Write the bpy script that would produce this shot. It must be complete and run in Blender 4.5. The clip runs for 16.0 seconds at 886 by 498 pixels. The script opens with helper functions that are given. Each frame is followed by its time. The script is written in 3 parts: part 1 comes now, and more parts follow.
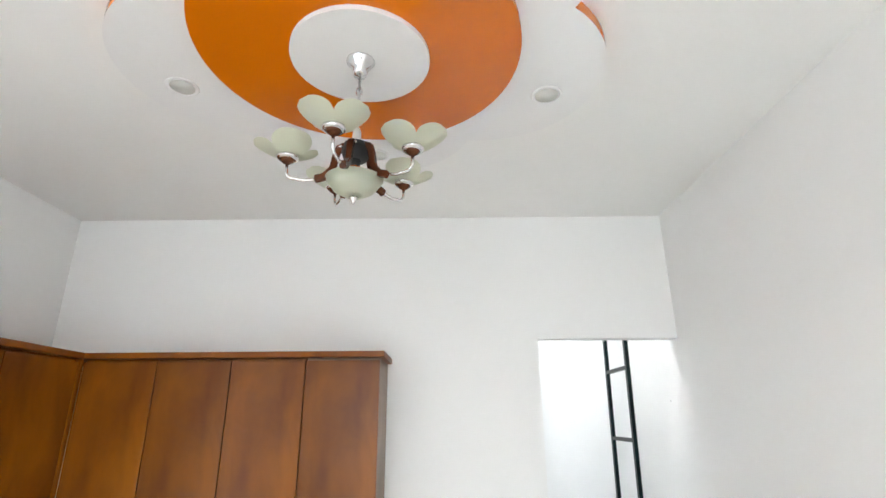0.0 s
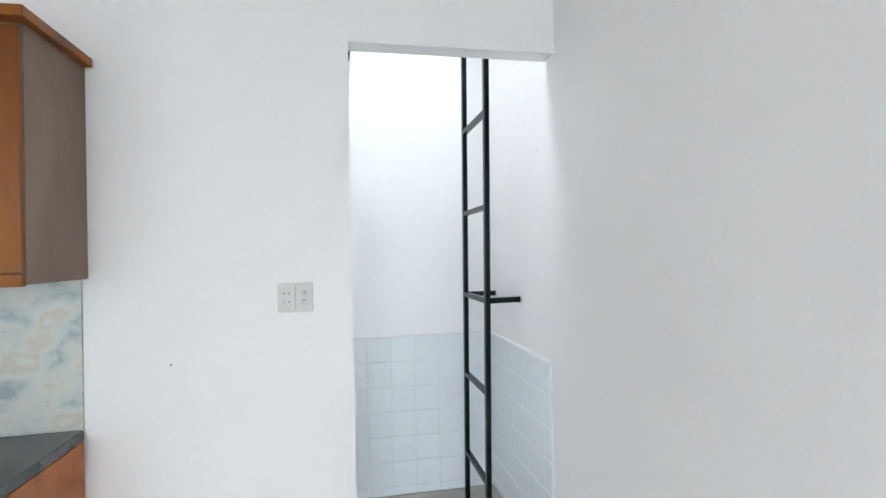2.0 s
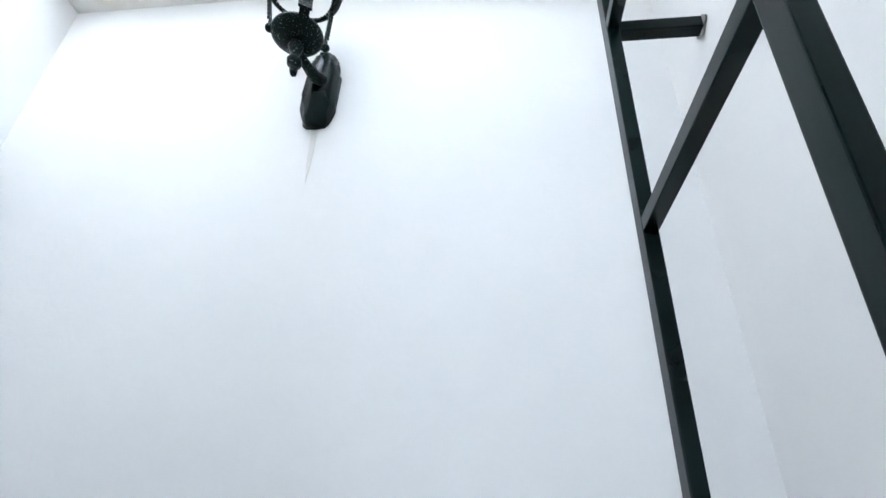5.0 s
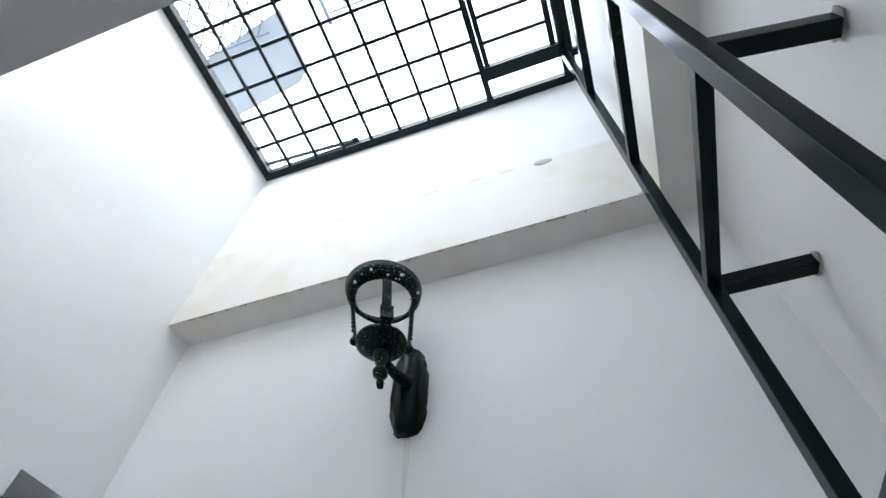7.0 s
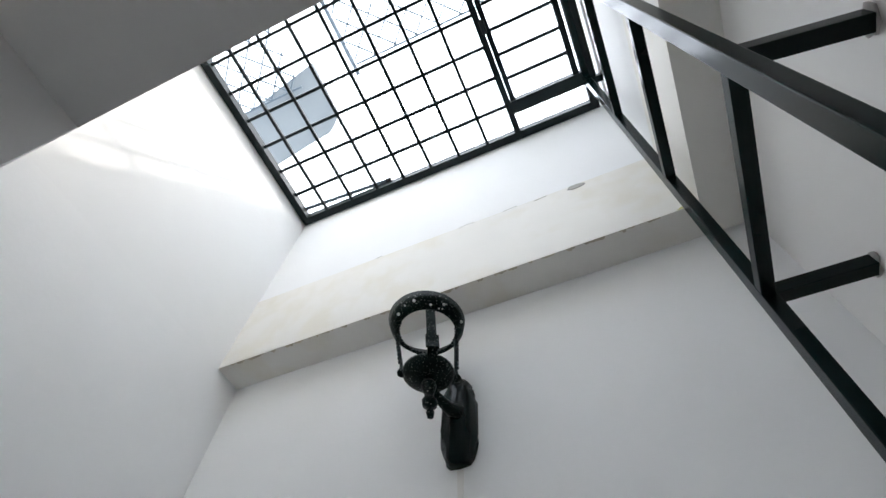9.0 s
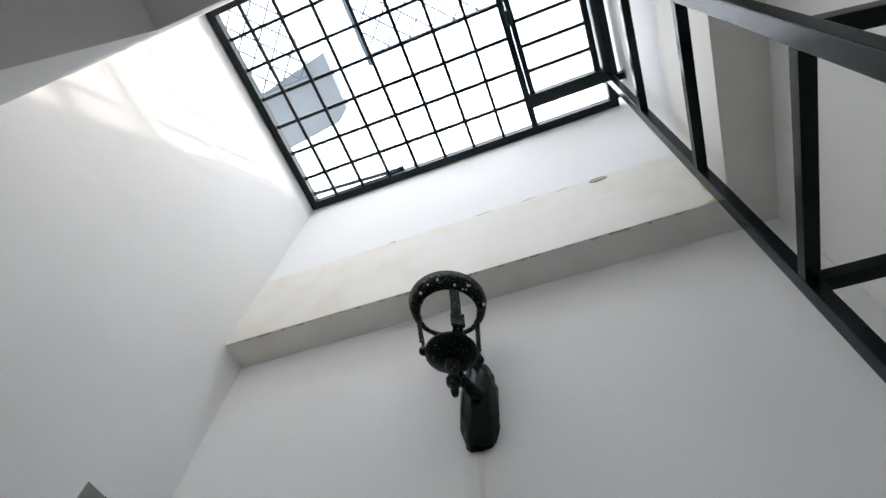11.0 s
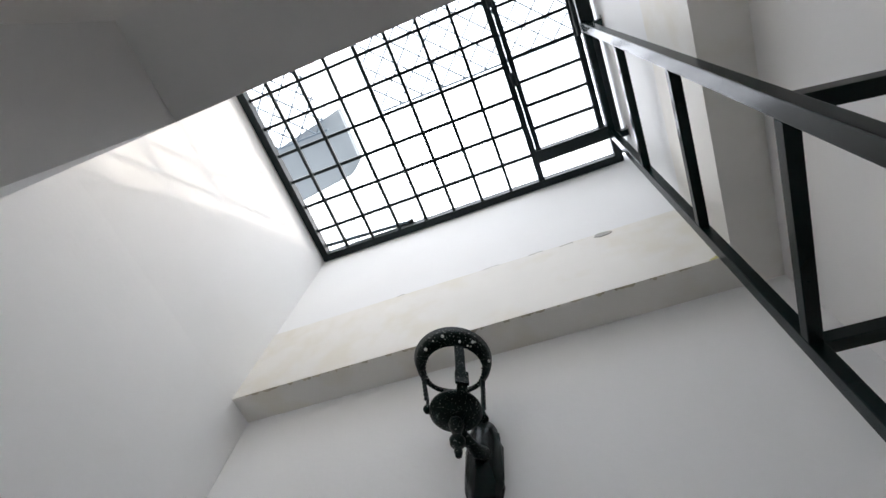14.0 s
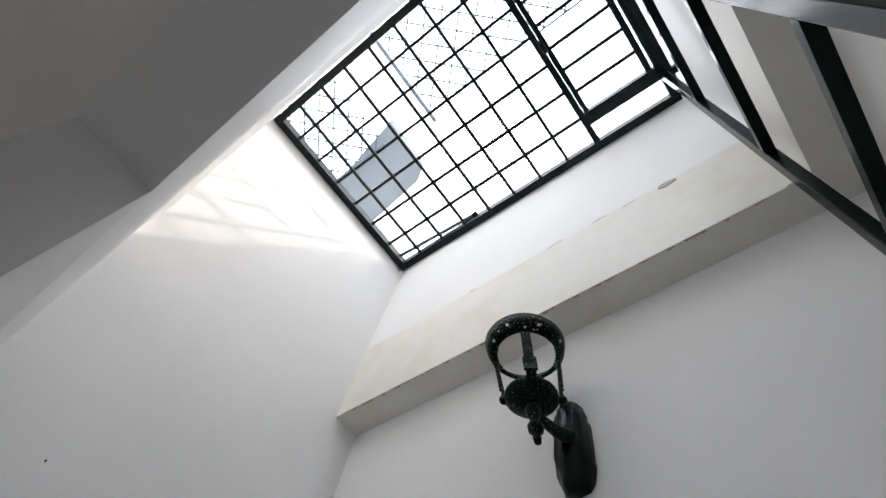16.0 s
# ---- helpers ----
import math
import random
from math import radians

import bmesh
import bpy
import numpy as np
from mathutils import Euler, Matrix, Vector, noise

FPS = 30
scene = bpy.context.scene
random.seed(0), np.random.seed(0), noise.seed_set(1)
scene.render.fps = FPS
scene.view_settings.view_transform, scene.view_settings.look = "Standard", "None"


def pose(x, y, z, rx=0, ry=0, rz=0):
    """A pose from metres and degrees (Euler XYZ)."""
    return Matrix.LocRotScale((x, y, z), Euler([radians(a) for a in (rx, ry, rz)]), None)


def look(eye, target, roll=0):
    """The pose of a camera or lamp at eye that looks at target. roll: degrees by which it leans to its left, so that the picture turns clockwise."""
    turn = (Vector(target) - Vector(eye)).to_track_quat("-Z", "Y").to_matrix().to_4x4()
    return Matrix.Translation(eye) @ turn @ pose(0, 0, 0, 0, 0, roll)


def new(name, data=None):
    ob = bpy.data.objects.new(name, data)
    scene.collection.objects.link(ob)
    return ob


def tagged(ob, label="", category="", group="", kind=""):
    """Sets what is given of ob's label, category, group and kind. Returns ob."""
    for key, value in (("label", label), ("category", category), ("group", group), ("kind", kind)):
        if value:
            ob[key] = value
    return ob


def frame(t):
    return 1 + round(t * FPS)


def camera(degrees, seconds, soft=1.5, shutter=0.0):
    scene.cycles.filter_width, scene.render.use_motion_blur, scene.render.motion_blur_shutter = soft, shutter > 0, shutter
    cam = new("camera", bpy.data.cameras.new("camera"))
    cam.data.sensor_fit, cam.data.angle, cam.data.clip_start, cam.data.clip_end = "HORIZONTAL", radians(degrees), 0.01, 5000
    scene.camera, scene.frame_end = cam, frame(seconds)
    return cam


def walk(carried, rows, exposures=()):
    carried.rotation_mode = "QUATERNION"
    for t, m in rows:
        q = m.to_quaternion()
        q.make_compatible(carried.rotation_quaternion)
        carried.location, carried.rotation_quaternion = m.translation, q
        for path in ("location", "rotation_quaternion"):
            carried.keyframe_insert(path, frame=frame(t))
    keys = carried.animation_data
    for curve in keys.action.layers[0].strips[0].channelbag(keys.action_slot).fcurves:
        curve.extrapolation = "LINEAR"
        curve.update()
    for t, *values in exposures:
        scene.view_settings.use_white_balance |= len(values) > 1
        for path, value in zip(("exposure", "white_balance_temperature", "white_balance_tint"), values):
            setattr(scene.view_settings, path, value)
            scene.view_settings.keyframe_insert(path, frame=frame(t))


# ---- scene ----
cam = camera(81.9, 16.0)
PATH = [
    (0, (-1.22, -2.707, 1.742), (-1.228, -0.809, 2.374), -0.4),
    (0.5, (-1.252, -2.456, 1.662), (-1.078, -0.517, 2.118), -2.0),
    (1, (-1.105, -2.239, 1.523), (-0.684, -0.292, 1.699), -2.0),
    (1.5, (-0.881, -2.032, 1.416), (-0.45, -0.08, 1.444), -1.6),
    (2, (-0.768, -1.727, 1.43), (-0.379, 0.235, 1.443), -1.2),
    (2.5, (-0.628, -1.44, 1.465), (-0.346, 0.539, 1.468), -0.9),
    (3, (-0.508, -1.17, 1.46), (-0.325, 0.822, 1.493), -1.0),
    (3.2, (-0.507, -1.019, 1.459), (-0.295, 0.969, 1.512), -0.8),
    (5.3, (-0.374, 0.125, 1.67), (-0.611, 1.737, 2.83), 1.3),
    (5.5, (-0.386, 0.113, 1.693), (-0.597, 1.647, 2.96), -0.6),
    (6, (-0.418, 0.089, 1.744), (-0.679, 1.481, 3.156), -0.6),
    (6.5, (-0.439, 0.077, 1.773), (-0.774, 1.306, 3.315), 1.2),
    (7, (-0.395, 0.08, 1.781), (-0.782, 1.168, 3.414), 0.7),
    (7.5, (-0.337, 0.082, 1.773), (-0.781, 1.063, 3.458), 1.1),
    (8, (-0.338, 0.073, 1.771), (-0.828, 0.985, 3.482), 3.8),
    (8.5, (-0.373, 0.07, 1.771), (-0.858, 0.98, 3.484), 4.0),
    (9, (-0.416, 0.086, 1.759), (-0.874, 1.009, 3.474), 3.0),
    (9.2, (-0.417, 0.086, 1.766), (-0.886, 1.024, 3.469), 3.0),
    (11.3, (-0.514, 0.114, 1.745), (-0.914, 1.015, 3.484), 4.6),
    (11.5, (-0.505, 0.105, 1.747), (-0.888, 0.983, 3.503), 4.7),
    (12, (-0.489, 0.106, 1.749), (-0.836, 0.963, 3.523), 4.6),
    (12.5, (-0.476, 0.086, 1.756), (-0.802, 0.905, 3.551), 4.9),
    (13, (-0.492, 0.083, 1.749), (-0.837, 0.879, 3.551), 6.4),
    (13.5, (-0.505, 0.091, 1.746), (-0.858, 0.874, 3.553), 6.1),
    (14, (-0.482, 0.091, 1.74), (-0.895, 0.841, 3.548), 8.3),
    (14.5, (-0.358, 0.111, 1.746), (-0.881, 0.8, 3.549), 12.8),
    (15, (-0.334, 0.122, 1.743), (-0.94, 0.774, 3.534), 14.5),
    (15.5, (-0.355, 0.122, 1.746), (-1.028, 0.728, 3.529), 15.3),
    (16, (-0.389, 0.137, 1.756), (-1.137, 0.735, 3.512), 16.1),
]
walk(cam, [(t, look(eye, target, roll)) for t, eye, target, roll in PATH], [(0, 0.85, 6900, 10), (1.0, 0.75, 6750, 10), (3.2, 0.55, 6300, 10), (5.3, 0.12, 6200, 10), (6.0, -0.30, 6300, 10), (7.0, -0.82, 6450, 11), (8.0, -1.07, 6600, 11), (11.5, -1.34, 6850, 13), (16, -1.40, 6950, 14)])

# ---- world and lights ----
world = bpy.data.worlds.new("sky")
scene.world = world
world.use_nodes = True
wn = world.node_tree
sky = wn.nodes.new("ShaderNodeTexSky")
sky.sky_type = "NISHITA"
sky.sun_disc = False
sky.sun_elevation, sky.sun_rotation = radians(42), radians(40)
sky.altitude, sky.air_density, sky.dust_density = 0, 1.0, 6.0
cloud = wn.nodes.new("ShaderNodeTexNoise")
cloud.inputs["Scale"].default_value, cloud.inputs["Detail"].default_value = 1.6, 5
veil = wn.nodes.new("ShaderNodeValToRGB")
veil.color_ramp.elements[0].position, veil.color_ramp.elements[1].position = 0.25, 0.75
veil.color_ramp.elements[0].color, veil.color_ramp.elements[1].color = (0.80, 0.92, 1.08, 1), (1.0, 1.05, 1.10, 1)
wn.links.new(cloud.outputs["Fac"], veil.inputs[0])
thin = wn.nodes.new("ShaderNodeMix")
thin.data_type = "RGBA"
thin.inputs[0].default_value = 0.97
wn.links.new(sky.outputs[0], thin.inputs[6])
wn.links.new(veil.outputs[0], thin.inputs[7])
place = wn.nodes.new("ShaderNodeTexCoord")
split = wn.nodes.new("ShaderNodeSeparateXYZ")
wn.links.new(place.outputs["Generated"], split.inputs[0])
rise = wn.nodes.new("ShaderNodeMapRange")
rise.inputs[1].default_value, rise.inputs[2].default_value, rise.inputs[3].default_value, rise.inputs[4].default_value = 0.0, 1.0, 0.28, 1.25
wn.links.new(split.outputs["Z"], rise.inputs[0])
dome = wn.nodes.new("ShaderNodeVectorMath")
dome.operation = "SCALE"
wn.links.new(thin.outputs[2], dome.inputs[0])
wn.links.new(rise.outputs[0], dome.inputs["Scale"])
wn.links.new(dome.outputs[0], wn.nodes["Background"].inputs[0])
wn.nodes["Background"].inputs[1].default_value = 11.5

sun = new("sun", bpy.data.lights.new("sun", "SUN"))
sun.data.energy, sun.data.angle, sun.data.color = 5.0, radians(1.0), (1.0, 0.95, 0.87)
sun.matrix_world = look((0, 0, 10), (-6.7, -8.0, 0.0))


# ---- materials ----
def material(name, colour, rough=0.6, metal=0.0, scale=6.0, vary=0.06, fine=60.0, bump=0.05, second=None, amount=0.0, spread=0.5, spec=0.5):
    """A painted or worn surface: two scales of colour change, fine relief, and patches of a second colour."""
    m = bpy.data.materials.new(name)
    m.use_nodes = True
    nt = m.node_tree
    bsdf = nt.nodes["Principled BSDF"]
    coord = nt.nodes.new("ShaderNodeTexCoord")
    big = nt.nodes.new("ShaderNodeTexNoise")
    big.inputs["Scale"].default_value, big.inputs["Detail"].default_value = scale, 4
    small = nt.nodes.new("ShaderNodeTexNoise")
    small.inputs["Scale"].default_value, small.inputs["Detail"].default_value = fine, 3
    for n in (big, small):
        nt.links.new(coord.outputs["Object"], n.inputs["Vector"])
    ramp = nt.nodes.new("ShaderNodeValToRGB")
    lo = [c * (1 - vary) for c in colour]
    hi = [min(1, c * (1 + vary)) for c in colour]
    ramp.color_ramp.elements[0].position, ramp.color_ramp.elements[1].position = 0.3, 0.7
    ramp.color_ramp.elements[0].color, ramp.color_ramp.elements[1].color = (*lo, 1), (*hi, 1)
    nt.links.new(big.outputs["Fac"], ramp.inputs[0])
    out = ramp.outputs[0]
    if second:
        mask = nt.nodes.new("ShaderNodeValToRGB")
        mask.color_ramp.elements[0].position, mask.color_ramp.elements[1].position = spread, spread + 0.16
        mask.color_ramp.elements[1].color = (amount, amount, amount, 1)
        nt.links.new(small.outputs["Fac"], mask.inputs[0])
        mix = nt.nodes.new("ShaderNodeMix")
        mix.data_type = "RGBA"
        nt.links.new(mask.outputs[0], mix.inputs[0])
        nt.links.new(out, mix.inputs[6])
        mix.inputs[7].default_value = (*second, 1)
        out = mix.outputs[2]
    nt.links.new(out, bsdf.inputs["Base Color"])
    bsdf.inputs["Roughness"].default_value, bsdf.inputs["Metallic"].default_value = rough, metal
    bsdf.inputs["Specular IOR Level"].default_value = spec
    if bump:
        b = nt.nodes.new("ShaderNodeBump")
        b.inputs["Strength"].default_value, b.inputs["Distance"].default_value = bump, 0.01
        nt.links.new(small.outputs["Fac"], b.inputs["Height"])
        nt.links.new(b.outputs[0], bsdf.inputs["Normal"])
    return m


def wood(name, dark, light, rough=0.35, along="Z"):
    m = material(name, light, rough, 0, 3, 0.1, 40, 0.03)
    nt = m.node_tree
    bsdf = nt.nodes["Principled BSDF"]
    coord = nt.nodes.new("ShaderNodeTexCoord")
    mp = nt.nodes.new("ShaderNodeMapping")
    mp.inputs["Scale"].default_value = (3.2, 3.2, 1.5) if along == "Z" else (1.2, 7, 7)
    nt.links.new(coord.outputs["Object"], mp.inputs[0])
    grain = nt.nodes.new("ShaderNodeTexNoise")
    grain.inputs["Scale"].default_value, grain.inputs["Detail"].default_value, grain.inputs["Distortion"].default_value = 1.7, 5, 0.35
    nt.links.new(mp.outputs[0], grain.inputs["Vector"])
    ramp = nt.nodes.new("ShaderNodeValToRGB")
    ramp.color_ramp.elements[0].position, ramp.color_ramp.elements[1].position = 0.28, 0.72
    ramp.color_ramp.elements[0].color, ramp.color_ramp.elements[1].color = (*dark, 1), (*light, 1)
    nt.links.new(grain.outputs["Fac"], ramp.inputs[0])
    info = nt.nodes.new("ShaderNodeObjectInfo")
    mul = nt.nodes.new("ShaderNodeHueSaturation")
    rng = nt.nodes.new("ShaderNodeMapRange")
    rng.inputs[3].default_value, rng.inputs[4].default_value = 0.88, 1.12
    nt.links.new(info.outputs["Random"], rng.inputs[0])
    nt.links.new(rng.outputs[0], mul.inputs["Value"])
    nt.links.new(ramp.outputs[0], mul.inputs["Color"])
    nt.links.new(mul.outputs[0], bsdf.inputs["Base Color"])
    bsdf.inputs["Specular IOR Level"].default_value = 0.2
    bsdf.inputs["Coat Weight"].default_value, bsdf.inputs["Coat Roughness"].default_value = 0.16, 0.22
    return m


PAINT = material("white_wall_paint", (0.86, 0.85, 0.83), 0.55, 0, 1.1, 0.012, 90, 0.015)
PAINT_WELL = material("white_exterior_paint", (0.88, 0.885, 0.88), 0.75, 0, 1.6, 0.03, 70, 0.04, spec=0.25)
PAINT_BEAM = material("stained_white_beam_paint", (0.84, 0.82, 0.77), 0.6, 0, 2.2, 0.05, 7, 0.03, (0.74, 0.69, 0.56), 0.45, 0.5)
CEILING = material("white_ceiling_paint", (0.86, 0.85, 0.82), 0.7, 0, 1.2, 0.02, 80, 0.02)
WHITE_GLOSS = material("white_plaster", (0.83, 0.82, 0.80), 0.45, 0, 2, 0.02, 80, 0.02)
ORANGE = material("orange_gloss_paint", (0.66, 0.155, 0.002), 0.2, 0, 2, 0.05, 60, 0.02)
LADDER = material("dark_green_enamel", (0.0010, 0.0075, 0.0075), 0.24, 0, 9, 0.3, 120, 0.012, (0.004, 0.008, 0.008), 0.4, 0.62, 0.14)
GRILLE = material("dark_painted_steel", (0.005, 0.010, 0.011), 0.4, 0, 9, 0.3, 120, 0.06, spec=0.2)
CAST = material("speckled_dark_cast_metal", (0.0010, 0.007, 0.0062), 0.38, 0.0, 12, 0.4, 260, 0.12, (0.40, 0.46, 0.42), 0.8, 0.60, 0.08)
SPOT = material("white_paint_drops", (0.7, 0.72, 0.7), 0.6)
TILE = material("white_glazed_tile", (0.83, 0.87, 0.88), 0.16, 0, 3, 0.04, 30, 0.02)
GROUT = material("pale_grout", (0.78, 0.82, 0.83), 0.8, 0, 5, 0.06, 80, 0.08)
MORTAR = material("rough_grey_mortar", (0.45, 0.43, 0.41), 0.9, 0, 30, 0.3, 120, 0.4)
STONE = material("grey_stone_skirting", (0.36, 0.35, 0.31), 0.5, 0, 5, 0.15, 40, 0.08)
FLOOR = material("grey_floor_tile", (0.42, 0.42, 0.40), 0.35, 0, 3, 0.12, 40, 0.05)
KFLOOR = material("cream_floor_tile", (0.66, 0.64, 0.60), 0.2, 0, 3, 0.06, 40, 0.02)
WOOD = wood("red_brown_veneer", (0.12, 0.029, 0.002), (0.27, 0.084, 0.004))
WOOD_BASE = wood("orange_brown_solid_wood", (0.30, 0.085, 0.018), (0.50, 0.17, 0.04), 0.4, "X")
WOOD_SIDE = wood("dull_brown_side_panel", (0.19, 0.13, 0.09), (0.27, 0.19, 0.14), 0.5)
WOOD_DARK = wood("dark_turned_wood", (0.05, 0.015, 0.006), (0.13, 0.04, 0.015), 0.25)
GRANITE = material("dark_green_granite", (0.035, 0.048, 0.045), 0.18, 0, 5, 0.2, 160, 0.01, (0.14, 0.15, 0.14), 0.5, 0.6)
STEEL = material("brushed_steel", (0.62, 0.61, 0.58), 0.28, 1.0, 4, 0.06, 150, 0.03)
CHROME = material("chrome", (0.75, 0.75, 0.75), 0.12, 1.0, 4, 0.03, 90, 0.0)
PLASTIC = material("ivory_plastic", (0.64, 0.63, 0.58), 0.35, 0, 4, 0.02, 60, 0.0)
BLACK = material("black_slot", (0.02, 0.02, 0.02), 0.6)
ROOM_SHADE = material("painted_room_shade", (0.10, 0.10, 0.10), 0.8)
LATTICE = material("pale_grey_steel", (0.12, 0.16, 0.20), 0.5)
FARWALL = material("blue_grey_plaster", (0.27, 0.31, 0.34), 0.8, 0, 1, 0.1, 20, 0.05)
FABRIC_RED = material("red_plastic_petals", (0.6, 0.05, 0.06), 0.4)
FABRIC_GREEN = material("green_plastic", (0.05, 0.3, 0.13), 0.4)
FABRIC_ORANGE = material("orange_plastic", (0.75, 0.3, 0.05), 0.4)
FABRIC_BLUE = material("pale_blue_plastic", (0.25, 0.45, 0.6), 0.4)


def frosted(name):
    m = bpy.data.materials.new(name)
    m.use_nodes = True
    nt = m.node_tree
    bsdf = nt.nodes["Principled BSDF"]
    bsdf.inputs["Base Color"].default_value = (0.66, 0.68, 0.55, 1)
    bsdf.inputs["Roughness"].default_value = 0.4
    bsdf.inputs["Subsurface Weight"].default_value = 0.0
    tr = nt.nodes.new("ShaderNodeBsdfTranslucent")
    tr.inputs[0].default_value = (0.72, 0.73, 0.60, 1)
    mix = nt.nodes.new("ShaderNodeMixShader")
    mix.inputs[0].default_value = 0.42
    n = nt.nodes.new("ShaderNodeTexNoise")
    n.inputs["Scale"].default_value = 300
    b = nt.nodes.new("ShaderNodeBump")
    b.inputs["Strength"].default_value, b.inputs["Distance"].default_value = 0.15, 0.002
    nt.links.new(n.outputs["Fac"], b.inputs["Height"])
    nt.links.new(b.outputs[0], bsdf.inputs["Normal"])
    nt.links.new(bsdf.outputs[0], mix.inputs[1])
    nt.links.new(tr.outputs[0], mix.inputs[2])
    nt.links.new(mix.outputs[0], nt.nodes["Material Output"].inputs[0])
    return m


FROST = frosted("frosted_green_white_glass")


def marble(name):
    m = material(name, (0.55, 0.60, 0.55), 0.2, 0, 7, 0.12, 60, 0.01)
    nt = m.node_tree
    bsdf = nt.nodes["Principled BSDF"]
    coord = nt.nodes.new("ShaderNodeTexCoord")
    mp = nt.nodes.new("ShaderNodeMapping")
    mp.inputs["Rotation"].default_value = (0, radians(25), 0)
    mp.inputs["Scale"].default_value = (1.0, 1.0, 1.5)
    nt.links.new(coord.outputs["Object"], mp.inputs[0])
    a = nt.nodes.new("ShaderNodeTexNoise")
    a.inputs["Scale"].default_value, a.inputs["Detail"].default_value, a.inputs["Distortion"].default_value = 9.0, 9, 0.3
    nt.links.new(mp.outputs[0], a.inputs["Vector"])
    r = nt.nodes.new("ShaderNodeValToRGB")
    els = r.color_ramp.elements
    els[0].position, els[0].color = 0.33, (0.34, 0.39, 0.39, 1)
    els[1].position, els[1].color = 0.44, (0.52, 0.58, 0.54, 1)
    for p, c in ((0.54, (0.60, 0.62, 0.55)), (0.62, (0.56, 0.53, 0.43)), (0.72, (0.60, 0.62, 0.56))):
        e = els.new(p)
        e.color = (*c, 1)
    nt.links.new(a.outputs["Fac"], r.inputs[0])
    nt.links.new(r.outputs[0], bsdf.inputs["Base Color"])
    return m


MARBLE = marble("mottled_green_beige_tile")


# ---- mesh helpers ----
def box(bm, x0, y0, z0, x1, y1, z1, bevel=0.0):
    r = bmesh.ops.create_cube(bm, size=1.0)
    vs = r["verts"]
    bmesh.ops.scale(bm, vec=(x1 - x0, y1 - y0, z1 - z0), verts=vs)
    bmesh.ops.translate(bm, vec=((x0 + x1) / 2, (y0 + y1) / 2, (z0 + z1) / 2), verts=vs)
    if bevel:
        es = list({e for v in vs for e in v.link_edges})
        bmesh.ops.bevel(bm, geom=es, offset=bevel, segments=2, affect="EDGES", profile=0.6)
    return bm


def boxed(*a, bevel=0.0):
    return box(bmesh.new(), *a, bevel=bevel)


def revolve(profile, steps=32, bm=None, hollow=False):
    """A turned shape about z from (radius, height) pairs; hollow: a closed ring."""
    bm = bm or bmesh.new()
    rings = []
    for r, z in profile:
        rings.append([bm.verts.new((r * math.cos(2 * math.pi * i / steps), r * math.sin(2 * math.pi * i / steps), z)) for i in range(steps)])
    for a, b in zip(rings, rings[1:] + ([rings[0]] if hollow else [])):
        for i in range(steps):
            bm.faces.new((a[i], a[(i + 1) % steps], b[(i + 1) % steps], b[i]))
    if profile[0][0] > 1e-4 and not hollow:
        bm.faces.new(list(reversed(rings[0])))
    if profile[-1][0] > 1e-4 and not hollow:
        bm.faces.new(rings[-1])
    bmesh.ops.remove_doubles(bm, verts=bm.verts, dist=1e-6)
    bmesh.ops.recalc_face_normals(bm, faces=bm.faces)
    return bm


def tube(points, radius, steps=10, bm=None):
    """A round rod along a line of points; radius may be a list."""
    bm = bm or bmesh.new()
    pts = [Vector(p) for p in points]
    rad = radius if isinstance(radius, (list, tuple)) else [radius] * len(pts)
    rings, up = [], None
    for i, p in enumerate(pts):
        d = (pts[min(i + 1, len(pts) - 1)] - pts[max(i - 1, 0)]).normalized()
        if up is None:
            up = d.orthogonal().normalized()
        up = (up - d * up.dot(d)).normalized()
        side = d.cross(up)
        rings.append([bm.verts.new(p + (up * math.cos(2 * math.pi * k / steps) + side * math.sin(2 * math.pi * k / steps)) * rad[i]) for k in range(steps)])
    for a, b in zip(rings, rings[1:]):
        for k in range(steps):
            bm.faces.new((a[k], a[(k + 1) % steps], b[(k + 1) % steps], b[k]))
    bm.faces.new(list(reversed(rings[0])))
    bm.faces.new(rings[-1])
    bmesh.ops.recalc_face_normals(bm, faces=bm.faces)
    return bm


def ribbon(points, w, t, axis, bm=None):
    """A flat bar along points; axis is the width's direction."""
    bm = bm or bmesh.new()
    pts = [Vector(p) for p in points]
    ax = Vector(axis).normalized()
    rings = []
    for i, p in enumerate(pts):
        d = (pts[min(i + 1, len(pts) - 1)] - pts[max(i - 1, 0)]).normalized()
        n = d.cross(ax).normalized()
        rings.append([bm.verts.new(p + ax * a * w / 2 + n * b * t / 2) for a, b in ((-1, -1), (1, -1), (1, 1), (-1, 1))])
    for a, b in zip(rings, rings[1:]):
        for k in range(4):
            bm.faces.new((a[k], a[(k + 1) % 4], b[(k + 1) % 4], b[k]))
    bm.faces.new(list(reversed(rings[0])))
    bm.faces.new(rings[-1])
    bmesh.ops.recalc_face_normals(bm, faces=bm.faces)
    return bm


def prism(outline, z0, z1):
    bm = bmesh.new()
    lo = [bm.verts.new((x, y, z0)) for x, y in outline]
    hi = [bm.verts.new((x, y, z1)) for x, y in outline]
    n = len(outline)
    for i in range(n):
        bm.faces.new((lo[i], lo[(i + 1) % n], hi[(i + 1) % n], hi[i]))
    bm.faces.new(list(reversed(lo)))
    bm.faces.new(hi)
    bmesh.ops.recalc_face_normals(bm, faces=bm.faces)
    return bm


def mesh_of(name, bm, mat, smooth=False):
    me = bpy.data.meshes.new(name)
    if smooth:
        for f in bm.faces:
            f.smooth = True
    bm.to_mesh(me)
    bm.free()
    for mm in (mat if isinstance(mat, (list, tuple)) else [mat]):
        me.materials.append(mm)
    return me


